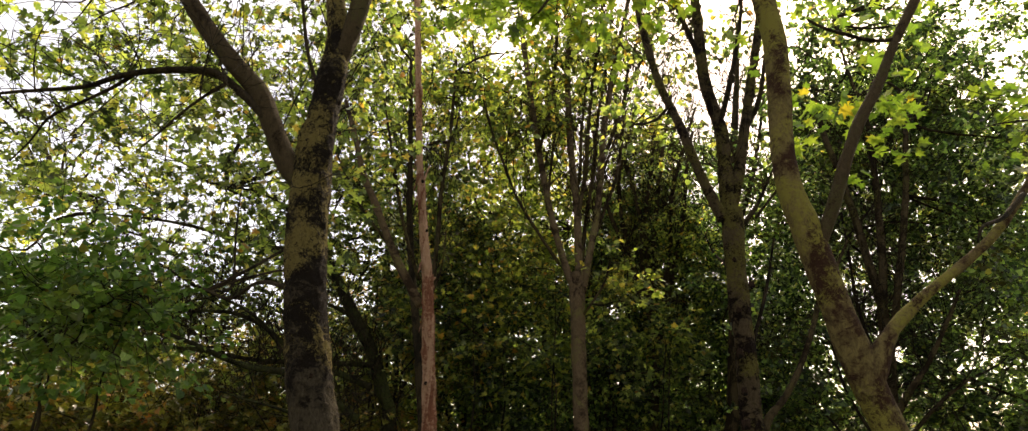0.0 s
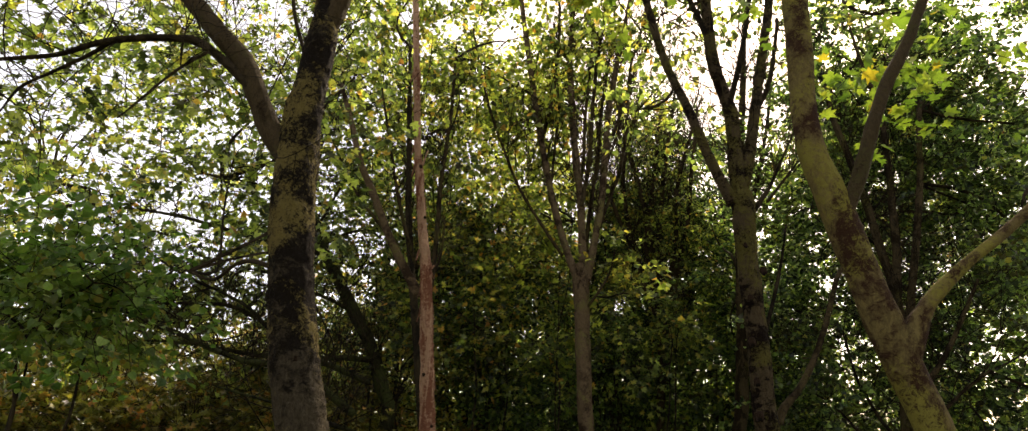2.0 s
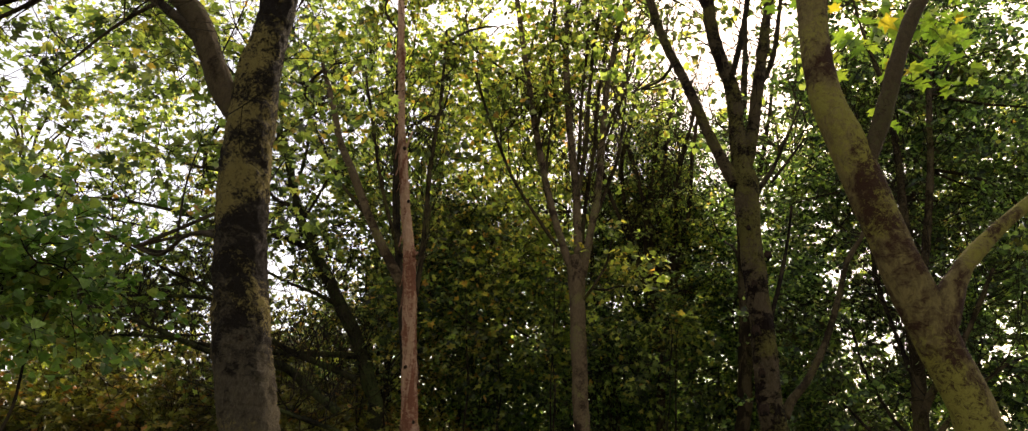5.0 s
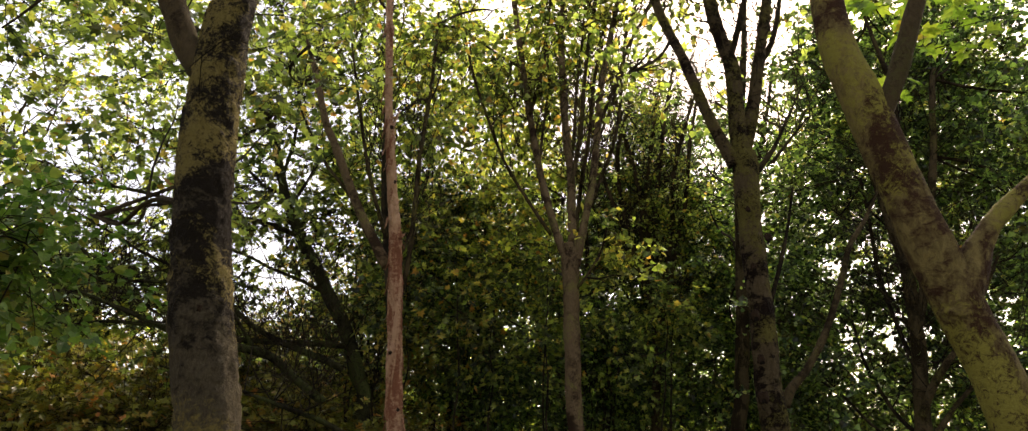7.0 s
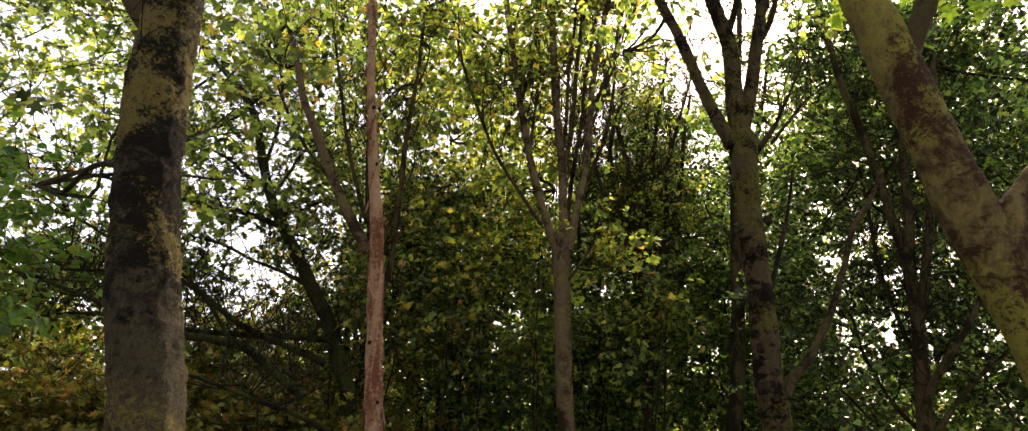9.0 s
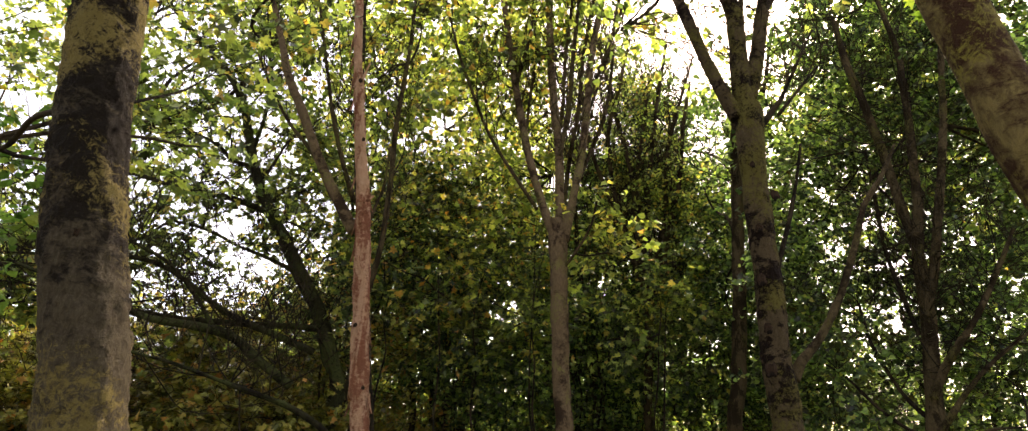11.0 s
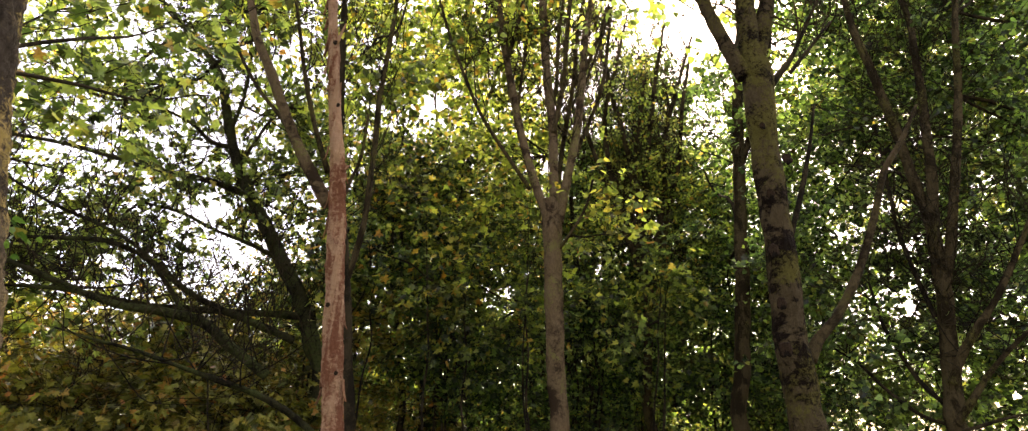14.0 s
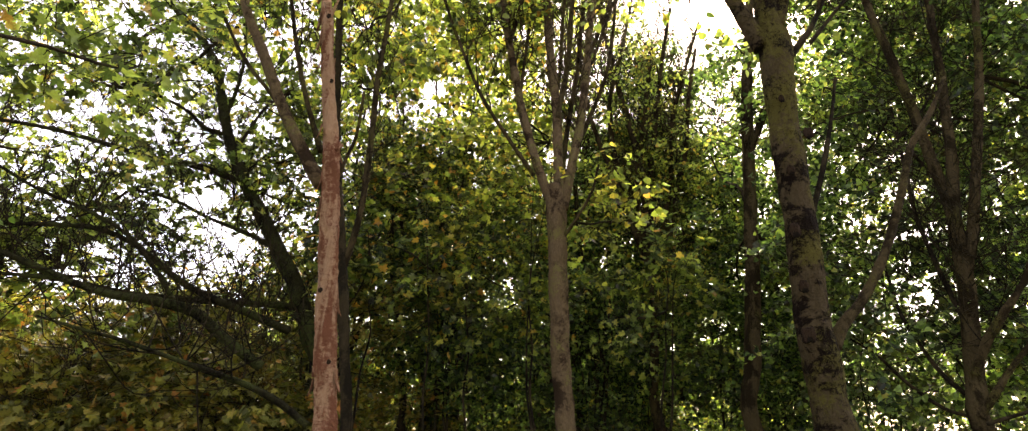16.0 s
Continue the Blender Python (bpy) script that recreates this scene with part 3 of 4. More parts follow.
limb(dead_tree, "branch", BARK_TAN, [(-1.52, 10.20, 3.75, 0.076), (-1.76, 10.20, 4.17, 0.072), (-2.05, 10.20, 4.73, 0.068), (-2.36, 10.20, 5.47, 0.065), (-2.64, 10.20, 6.09, 0.056), (-2.81, 10.20, 6.70, 0.051), (-3.08, 10.20, 7.56, 0.032)])
limb(dead_tree, "branch", BARK_BROWN, [(-1.57, 10.25, 4.19, 0.035), (-1.78, 10.25, 4.80, 0.031), (-1.96, 10.25, 5.45, 0.028), (-2.10, 10.25, 6.13, 0.025), (-2.24, 10.25, 6.85, 0.021), (-2.39, 10.25, 7.62, 0.014)])
limb(dead_tree, "branch", BARK_BROWN, [(-2.03, 10.25, 4.67, 0.031), (-2.26, 10.25, 4.99, 0.028), (-2.60, 10.36, 5.42, 0.024), (-2.88, 10.36, 5.90, 0.021), (-3.17, 10.36, 6.52, 0.018)])
limb(dead_tree, "branch", BARK_BROWN, [(-1.40, 10.30, 3.80, 0.026), (-1.31, 10.36, 4.15, 0.023), (-1.22, 10.40, 4.48, 0.020), (-1.18, 10.45, 5.09, 0.017)])
limb(dead_tree, "branch_stub", BARK_PEELED, [(-1.36, 10.05, 4.11, 0.030), (-1.29, 10.05, 4.17, 0.020), (-1.27, 10.05, 4.19, 0.007)])
limb(dead_tree, "branch_stub", BARK_PEELED, [(-1.55, 10.05, 5.89, 0.024), (-1.51, 10.05, 6.03, 0.017), (-1.46, 10.05, 6.18, 0.008)])
knot(dead_tree, -1.56, 10.00, 5.86, 0.028)
knot(dead_tree, -1.45, 10.00, 4.97, 0.023)
knot(dead_tree, -1.35, 9.96, 2.51, 0.024)
knot(dead_tree, -1.20, 9.95, 1.79, 0.020)

vase_tree = thing("tree", "slender brown maple dividing into a vase of upright limbs", "tree", "trees of the wood")
limb(vase_tree, "trunk", BARK_TAN, [(1.55, 14.28, -0.60, 0.311), (1.48, 14.28, 1.33, 0.164), (1.44, 14.28, 2.06, 0.168), (1.44, 14.28, 3.10, 0.163), (1.44, 14.28, 4.08, 0.162), (1.44, 14.28, 4.98, 0.172), (1.40, 14.29, 5.38, 0.151)])
limb(vase_tree, "limb", BARK_TAN, [(1.44, 14.28, 4.86, 0.111), (1.20, 14.32, 5.57, 0.092), (0.96, 14.47, 6.59, 0.085), (0.78, 14.62, 7.68, 0.082), (0.64, 14.77, 8.75, 0.079), (0.49, 14.95, 10.10, 0.076), (0.35, 15.14, 11.54, 0.074), (0.21, 15.30, 12.97, 0.070), (0.08, 15.30, 14.59, 0.058), (-0.08, 15.30, 17.09, 0.041)])
limb(vase_tree, "limb", BARK_TAN, [(1.50, 14.28, 5.01, 0.111), (1.52, 14.38, 5.99, 0.094), (1.54, 14.53, 7.04, 0.092), (1.48, 14.70, 8.25, 0.090), (1.45, 14.88, 9.56, 0.087), (1.47, 15.08, 11.08, 0.078), (1.59, 15.30, 12.74, 0.075), (1.68, 15.30, 14.35, 0.058), (1.83, 15.30, 17.09, 0.041)])
limb(vase_tree, "limb", BARK_TAN, [(1.56, 14.28, 4.93, 0.101), (1.79, 14.37, 5.90, 0.089), (2.02, 14.52, 6.95, 0.086), (2.20, 14.69, 8.16, 0.084), (2.38, 14.88, 9.56, 0.082), (2.65, 15.05, 10.86, 0.072), (3.03, 15.27, 12.49, 0.062), (3.34, 15.30, 13.88, 0.051), (3.77, 15.30, 16.31, 0.034)])
limb(vase_tree, "branch", BARK_BROWN, [(1.54, 14.42, 6.83, 0.054), (1.80, 14.59, 8.11, 0.056), (1.95, 14.78, 9.51, 0.051), (2.16, 14.99, 11.03, 0.047), (2.45, 15.20, 12.67, 0.041), (2.62, 15.21, 14.27, 0.036), (2.83, 15.21, 16.49, 0.022)])
limb(vase_tree, "branch", BARK_BROWN, [(0.65, 14.68, 8.70, 0.050), (0.94, 14.84, 9.93, 0.046), (1.11, 15.01, 11.25, 0.041), (1.23, 15.21, 12.89, 0.035), (1.24, 15.21, 14.75, 0.029)])
limb(vase_tree, "branch", BARK_BROWN, [(2.25, 14.81, 8.40, 0.050), (2.71, 14.97, 9.61, 0.046), (3.16, 15.15, 10.92, 0.041), (3.73, 15.30, 12.08, 0.035), (4.21, 15.39, 13.25, 0.022)])
limb(vase_tree, "branch", BARK_BROWN, [(1.06, 14.32, 5.60, 0.043), (0.59, 14.17, 6.29, 0.039), (0.08, 14.12, 7.18, 0.035), (-0.33, 14.19, 8.34, 0.035), (-0.58, 14.21, 9.13, 0.031), (-0.82, 14.25, 10.13, 0.026), (-1.13, 14.47, 11.89, 0.022)])
limb(vase_tree, "branch", BARK_BROWN, [(1.49, 14.53, 7.03, 0.045), (1.67, 14.69, 8.17, 0.042), (1.77, 14.86, 9.40, 0.038), (1.96, 15.04, 10.75, 0.034), (2.16, 15.28, 12.63, 0.024)])
limb(vase_tree, "branch", BARK_BROWN, [(0.80, 14.53, 7.03, 0.035), (0.97, 14.74, 8.52, 0.032), (1.12, 14.91, 9.78, 0.033), (1.08, 15.09, 11.14, 0.028), (1.07, 15.28, 12.63, 0.018)])
limb(vase_tree, "branch", BARK_BROWN, [(2.12, 14.63, 7.74, 0.036), (2.47, 14.76, 8.68, 0.032), (2.85, 14.91, 9.78, 0.028), (3.18, 15.04, 10.75, 0.023), (3.59, 15.23, 12.20, 0.018)])
limb(vase_tree, "branch", BARK_BROWN, [(1.50, 14.28, 4.33, 0.037), (1.76, 14.03, 4.64, 0.028), (2.04, 13.86, 5.09, 0.023), (2.18, 13.82, 5.59, 0.019)])
limb(vase_tree, "stem", BARK_BROWN, [(1.55, 14.28, 5.32, 0.053), (1.76, 14.75, 6.77, 0.050), (2.06, 15.06, 8.32, 0.048), (2.28, 15.29, 9.98, 0.044), (2.67, 15.56, 12.04, 0.039), (2.96, 15.66, 14.17, 0.034), (3.19, 15.66, 16.40, 0.022)])
limb(vase_tree, "stem", BARK_BROWN, [(1.67, 14.33, 5.66, 0.048), (2.18, 14.77, 6.95, 0.045), (2.63, 15.03, 8.12, 0.041), (2.92, 15.23, 9.56, 0.037), (3.16, 15.47, 11.33, 0.038), (3.67, 15.66, 13.00, 0.033), (3.96, 15.66, 15.14, 0.021)])

tall_tree = thing("tree", "tall grey maple with dark knots below a three-way fork", "tree", "trees of the wood")
limb(tall_tree, "trunk", BARK_KNOT, [(3.55, 9.30, -0.60, 0.330), (3.35, 9.30, 1.15, 0.166), (3.33, 9.30, 1.59, 0.163), (3.32, 9.30, 2.02, 0.158), (3.34, 9.30, 2.59, 0.148), (3.35, 9.30, 3.07, 0.145), (3.35, 9.30, 3.64, 0.146), (3.36, 9.30, 4.17, 0.147), (3.38, 9.30, 4.65, 0.161), (3.40, 9.30, 4.89, 0.163), (3.41, 9.30, 5.10, 0.146)])
limb(tall_tree, "limb", BARK_KNOT, [(3.39, 9.30, 4.60, 0.120), (3.40, 9.30, 4.95, 0.138), (3.37, 9.30, 5.30, 0.127), (3.38, 9.30, 5.75, 0.116), (3.40, 9.30, 6.40, 0.106), (3.31, 9.30, 6.88, 0.098), (3.22, 9.30, 7.38, 0.095), (3.21, 9.30, 8.04, 0.088), (3.22, 9.30, 8.65, 0.080), (3.19, 9.30, 9.35, 0.067), (3.05, 9.30, 10.39, 0.050), (2.98, 9.30, 11.83, 0.031)])
limb(tall_tree, "limb", BARK_KNOT, [(3.27, 9.30, 4.92, 0.100), (3.11, 9.30, 5.30, 0.084), (2.96, 9.30, 5.73, 0.077), (2.83, 9.30, 6.19, 0.075), (2.67, 9.30, 6.72, 0.071), (2.49, 9.30, 7.22, 0.068), (2.36, 9.30, 7.77, 0.064), (2.26, 9.30, 8.37, 0.061), (2.15, 9.30, 9.06, 0.052), (2.00, 9.30, 10.09, 0.034)])
limb(tall_tree, "limb", BARK_KNOT, [(3.44, 9.30, 5.19, 0.110), (3.57, 9.30, 5.64, 0.098), (3.73, 9.30, 6.28, 0.088), (3.89, 9.30, 6.94, 0.080), (4.06, 9.30, 7.64, 0.073), (4.23, 9.30, 8.30, 0.070), (4.39, 9.30, 9.06, 0.062), (4.66, 9.30, 10.24, 0.044), (4.93, 9.30, 11.50, 0.025)])
limb(tall_tree, "branch", BARK_DARK, [(3.19, 9.30, 7.84, 0.051), (2.99, 9.30, 8.51, 0.046), (2.87, 9.30, 9.06, 0.041), (2.75, 9.30, 9.79, 0.030)])
limb(tall_tree, "branch", BARK_DARK, [(3.42, 9.40, 6.63, 0.049), (3.63, 9.40, 7.25, 0.044), (3.85, 9.40, 8.04, 0.040), (4.04, 9.40, 8.86, 0.035), (4.19, 9.40, 9.88, 0.024)])
limb(tall_tree, "branch", BARK_DARK, [(3.86, 9.50, 6.56, 0.044), (4.14, 9.50, 7.06, 0.039), (4.33, 9.50, 7.71, 0.034), (4.48, 9.50, 8.38, 0.029)])
limb(tall_tree, "branch", BARK_DARK, [(3.48, 9.25, 4.74, 0.043), (3.64, 9.25, 4.94, 0.040), (3.80, 9.25, 5.15, 0.029), (3.97, 9.25, 5.46, 0.022), (4.14, 9.25, 5.77, 0.015), (4.36, 9.25, 6.18, 0.011)])
limb(tall_tree, "branch", BARK_DARK, [(3.72, 9.20, 4.91, 0.025), (3.90, 9.20, 5.12, 0.022), (4.12, 9.20, 5.38, 0.018), (4.31, 9.20, 5.60, 0.011)])
limb(tall_tree, "branch", BARK_BROWN, [(3.49, 9.35, 1.81, 0.068), (3.61, 9.35, 2.01, 0.053), (3.81, 9.35, 2.21, 0.048), (4.02, 9.35, 2.50, 0.042), (4.23, 9.35, 2.87, 0.040), (4.45, 9.35, 3.36, 0.037), (4.63, 9.35, 3.80, 0.035), (4.89, 9.35, 4.15, 0.028), (5.15, 9.35, 4.59, 0.018)])
limb(tall_tree, "branch", BARK_DARK, [(3.41, 9.45, 2.63, 0.033), (3.56, 9.45, 3.11, 0.030), (3.73, 9.45, 3.55, 0.028), (3.91, 9.45, 4.09, 0.021), (4.06, 9.45, 4.65, 0.015)])
knot(tall_tree, 3.20, 9.12, 2.84, 0.060)
knot(tall_tree, 3.16, 9.10, 1.88, 0.066)
knot(tall_tree, 3.29, 9.13, 4.22, 0.034)

knot(tall_tree, 3.27, 9.14, 3.45, 0.045)
knot(tall_tree, 3.21, 9.14, 2.32, 0.050)
knot(tall_tree, 3.50, 9.14, 3.84, 0.050)

shaded_tree = thing("tree", "shaded many-stemmed maple, brown bark half hidden by leaves", "tree", "trees of the wood")
limb(shaded_tree, "trunk", BARK_BROWN, [(7.80, 13.00, -0.60, 0.277), (7.28, 13.00, 1.13, 0.143), (7.31, 13.00, 1.63, 0.133), (7.42, 13.00, 2.39, 0.123), (7.54, 13.00, 3.13, 0.119), (7.58, 13.00, 3.71, 0.115), (7.63, 13.00, 4.35, 0.104), (7.82, 13.00, 5.22, 0.085), (7.92, 13.00, 6.12, 0.077), (8.01, 13.00, 6.80, 0.071), (8.09, 13.00, 7.83, 0.065), (8.13, 13.00, 8.53, 0.059), (7.93, 13.00, 10.03, 0.033), (7.83, 13.00, 11.53, 0.020)])
limb(shaded_tree, "limb", BARK_BROWN, [(7.63, 13.05, 3.94, 0.081), (7.66, 13.10, 4.62, 0.083), (7.63, 13.20, 5.37, 0.086), (7.63, 13.30, 6.09, 0.084), (7.53, 13.30, 6.81, 0.082), (7.40, 13.30, 7.62, 0.074), (7.24, 13.30, 8.47, 0.066), (7.19, 13.30, 9.37, 0.054)])
limb(shaded_tree, "limb", BARK_BROWN, [(7.48, 12.95, 3.18, 0.078), (7.69, 12.90, 3.77, 0.080), (7.90, 12.80, 4.62, 0.077), (8.24, 12.80, 5.77, 0.072), (8.54, 12.80, 6.89, 0.066), (8.73, 12.80, 7.82, 0.058), (9.06, 12.80, 9.24, 0.047)])
limb(shaded_tree, "limb", BARK_BROWN, [(7.28, 12.90, 1.86, 0.074), (7.42, 12.70, 2.30, 0.063), (7.63, 12.50, 2.69, 0.055), (7.90, 12.40, 3.05, 0.048), (8.31, 12.30, 3.71, 0.041), (8.75, 12.20, 4.49, 0.030)])
limb(shaded_tree, "branch", BARK_BROWN, [(7.20, 12.90, 1.27, 0.058), (7.38, 12.70, 1.61, 0.051), (7.69, 12.60, 2.01, 0.040), (8.16, 12.50, 2.45, 0.033), (8.81, 12.50, 2.87, 0.023)])
limb(shaded_tree, "branch", BARK_DARK, [(7.48, 13.10, 2.60, 0.047), (7.48, 13.30, 3.15, 0.041), (7.47, 13.50, 3.85, 0.038), (7.50, 13.70, 4.61, 0.035), (7.57, 13.80, 5.51, 0.032), (7.64, 13.90, 6.74, 0.023)])
limb(shaded_tree, "branch", BARK_DARK, [(7.26, 13.10, 1.55, 0.041), (7.08, 13.30, 1.89, 0.035), (6.96, 13.50, 2.36, 0.032), (6.88, 13.70, 2.92, 0.029), (6.92, 13.90, 3.62, 0.022)])
limb(shaded_tree, "branch", BARK_DARK, [(7.25, 13.10, 1.27, 0.034), (7.04, 13.40, 1.42, 0.030), (6.73, 13.60, 1.77, 0.028), (6.48, 13.90, 2.26, 0.021), (6.16, 14.00, 2.54, 0.017)])
limb(shaded_tree, "branch", BARK_DARK, [(7.20, 12.80, 1.18, 0.032), (7.39, 12.60, 1.26, 0.028), (7.72, 12.40, 1.37, 0.021), (8.19, 12.30, 1.41, 0.014)])

spreading_tree = thing("tree", "old spreading maple with long low sweeping dark branches", "tree", "trees of the wood")
limb(spreading_tree, "trunk", BARK_MOSS, [(-3.90, 15.50, -0.60, 0.336), (-2.95, 15.50, 1.96, 0.165), (-3.14, 15.50, 2.92, 0.160), (-3.46, 15.50, 3.81, 0.154), (-3.84, 15.50, 4.47, 0.150), (-4.26, 15.50, 5.23, 0.138), (-4.70, 15.50, 5.99, 0.130), (-5.09, 15.50, 6.76, 0.110), (-5.39, 15.50, 7.69, 0.102), (-5.68, 15.50, 8.66, 0.092), (-6.11, 15.50, 9.42, 0.082), (-6.65, 15.50, 10.03, 0.071), (-7.29, 15.50, 10.74, 0.061), (-8.18, 15.50, 11.86, 0.037)])
limb(spreading_tree, "limb", BARK_MOSS, [(-4.70, 15.50, 5.94, 0.075), (-5.14, 15.20, 6.07, 0.063), (-5.65, 15.00, 6.17, 0.058), (-6.34, 14.80, 6.23, 0.051), (-6.96, 14.50, 6.37, 0.046), (-7.74, 14.30, 6.55, 0.040), (-8.61, 14.10, 6.66, 0.030), (-9.77, 14.00, 6.75, 0.019)])
limb(spreading_tree, "limb", BARK_MOSS, [(-3.29, 15.50, 3.42, 0.070), (-3.84, 15.20, 3.43, 0.064), (-4.36, 14.70, 3.37, 0.057), (-4.88, 14.30, 3.35, 0.055), (-5.46, 13.90, 3.34, 0.049), (-5.89, 13.50, 3.38, 0.042), (-6.44, 13.20, 3.46, 0.038), (-7.22, 13.00, 3.49, 0.025), (-8.10, 13.00, 3.39, 0.016)])
limb(spreading_tree, "limb", BARK_MOSS, [(-3.19, 13.50, 2.12, 0.082), (-3.69, 13.20, 2.53, 0.081), (-4.05, 12.90, 2.86, 0.075), (-4.50, 12.50, 2.96, 0.065), (-5.01, 12.30, 3.02, 0.056), (-5.47, 12.10, 3.17, 0.048), (-5.93, 11.90, 3.38, 0.040), (-6.27, 11.70, 3.52, 0.032), (-6.88, 11.50, 3.76, 0.021)])
limb(spreading_tree, "limb", BARK_MOSS, [(-3.18, 14.50, 2.83, 0.074), (-3.65, 14.00, 3.03, 0.062), (-4.15, 13.70, 3.22, 0.056), (-4.64, 13.50, 3.48, 0.051), (-5.01, 13.30, 3.79, 0.046), (-5.37, 13.10, 4.04, 0.042), (-5.80, 12.90, 4.18, 0.037), (-6.38, 12.70, 4.17, 0.032), (-7.02, 12.50, 4.13, 0.024), (-7.91, 12.50, 4.18, 0.016)])
limb(spreading_tree, "branch", BARK_MOSS, [(-4.48, 13.10, 3.08, 0.037), (-4.76, 12.90, 3.55, 0.033), (-5.15, 12.70, 4.02, 0.032), (-5.69, 12.50, 4.33, 0.028), (-6.30, 12.30, 4.58, 0.024), (-6.94, 12.10, 4.96, 0.020), (-7.74, 12.10, 5.41, 0.012)])
limb(spreading_tree, "branch", BARK_MOSS, [(-2.12, 12.50, 1.25, 0.054), (-2.42, 12.30, 1.52, 0.050), (-2.78, 12.00, 1.74, 0.042), (-3.19, 11.70, 1.90, 0.037), (-3.71, 11.50, 2.09, 0.030), (-4.12, 11.30, 2.24, 0.026), (-4.50, 11.10, 2.34, 0.019), (-4.93, 11.00, 2.47, 0.013)])
limb(spreading_tree, "branch", BARK_MOSS, [(-3.88, 15.50, 4.54, 0.052), (-4.34, 15.10, 4.76, 0.041), (-4.95, 14.70, 4.96, 0.034), (-5.40, 14.30, 5.15, 0.029), (-6.04, 13.90, 5.25, 0.018)])
limb(spreading_tree, "branch", BARK_MOSS, [(-5.23, 15.50, 7.06, 0.050), (-5.61, 15.30, 7.12, 0.044), (-5.90, 15.10, 7.39, 0.033), (-6.52, 14.90, 7.67, 0.027), (-7.21, 14.70, 7.71, 0.022)])
limb(spreading_tree, "branch", BARK_MOSS, [(-5.32, 15.50, 7.37, 0.045), (-5.21, 15.70, 8.61, 0.041), (-5.30, 15.80, 9.89, 0.042), (-5.69, 15.90, 11.06, 0.038), (-6.17, 15.90, 12.82, 0.026)])

straight_tree = thing("tree", "straight dark brown tree stem wrapped in leaves", "tree", "trees of the wood")
limb(straight_tree, "trunk", BARK_DARK, [(-1.75, 13.00, -0.60, 0.144), (-1.72, 13.00, 1.25, 0.082), (-1.83, 13.00, 2.35, 0.081), (-1.96, 13.00, 3.56, 0.081), (-2.13, 13.00, 4.88, 0.077), (-2.26, 13.00, 6.08, 0.072), (-2.32, 13.00, 7.37, 0.063), (-2.39, 13.00, 8.77, 0.052), (-2.46, 13.00, 10.29, 0.036)])
limb(straight_tree, "limb", BARK_BROWN, [(-1.95, 13.00, 3.46, 0.056), (-1.74, 13.00, 4.43, 0.053), (-1.65, 13.00, 5.71, 0.050), (-1.61, 13.00, 6.84, 0.046), (-1.50, 13.00, 7.92, 0.041), (-1.43, 13.00, 8.77, 0.036), (-1.38, 13.00, 10.30, 0.025)])

twin_tree = thing("tree", "thin grey-brown tree with a twin top, partly hidden by foliage", "tree", "trees of the wood")
limb(twin_tree, "trunk", BARK_BROWN, [(6.10, 16.50, -0.60, 0.300), (5.30, 16.50, 1.24, 0.169), (5.46, 16.50, 2.47, 0.168), (5.67, 16.50, 3.97, 0.153), (5.82, 16.50, 5.44, 0.145), (5.98, 16.50, 7.02, 0.135), (6.12, 16.50, 8.37, 0.124), (6.37, 16.50, 10.00, 0.104), (6.62, 16.50, 11.55, 0.083), (6.92, 16.50, 13.64, 0.052)])
limb(twin_tree, "limb", BARK_BROWN, [(6.00, 16.50, 7.02, 0.083), (6.37, 16.50, 7.85, 0.077), (6.72, 16.50, 8.72, 0.062), (7.09, 16.50, 10.00, 0.048), (7.45, 16.50, 11.55, 0.033)])

bushy_tree = thing("tree", "many-stemmed bushy tree with bare upright brown twigs", "tree", "trees of the wood")
limb(bushy_tree, "trunk", BARK_BROWN, [(4.90, 19.50, -0.60, 0.200), (4.12, 19.50, 1.55, 0.128), (4.24, 19.50, 3.45, 0.117), (4.32, 19.50, 5.16, 0.104), (4.28, 19.50, 6.81, 0.098), (4.13, 19.50, 8.57, 0.083), (3.79, 19.50, 10.46, 0.076), (3.50, 19.50, 12.25, 0.059), (3.29, 19.50, 13.92, 0.041)])
limb(bushy_tree, "stem", BARK_BROWN, [(4.35, 19.50, 4.81, 0.094), (4.50, 19.50, 7.39, 0.090), (4.75, 19.50, 9.39, 0.075), (5.11, 19.50, 11.34, 0.058), (5.51, 19.50, 13.19, 0.040)])
limb(bushy_tree, "stem", BARK_BROWN, [(4.33, 19.50, 4.99, 0.095), (3.74, 19.50, 6.82, 0.080), (3.53, 19.50, 8.38, 0.073), (3.51, 19.50, 10.03, 0.066), (3.97, 19.50, 11.79, 0.049), (4.37, 19.50, 13.43, 0.030)])
limb(bushy_tree, "stem", BARK_BROWN, [(4.34, 19.50, 4.29, 0.085), (5.10, 19.50, 7.00, 0.081), (5.52, 19.50, 8.57, 0.074), (5.78, 19.50, 10.24, 0.057), (6.13, 19.50, 11.79, 0.039)])
limb(bushy_tree, "stem", BARK_BROWN, [(4.37, 19.50, 4.64, 0.085), (4.95, 19.50, 7.38, 0.081), (5.22, 19.50, 9.39, 0.066), (5.77, 19.50, 11.12, 0.048), (6.32, 19.50, 12.72, 0.030)])
limb(bushy_tree, "stem", BARK_BROWN, [(4.28, 19.50, 5.70, 0.079), (3.13, 19.50, 8.78, 0.065), (2.83, 19.50, 10.46, 0.048), (2.66, 19.50, 12.48, 0.040)])
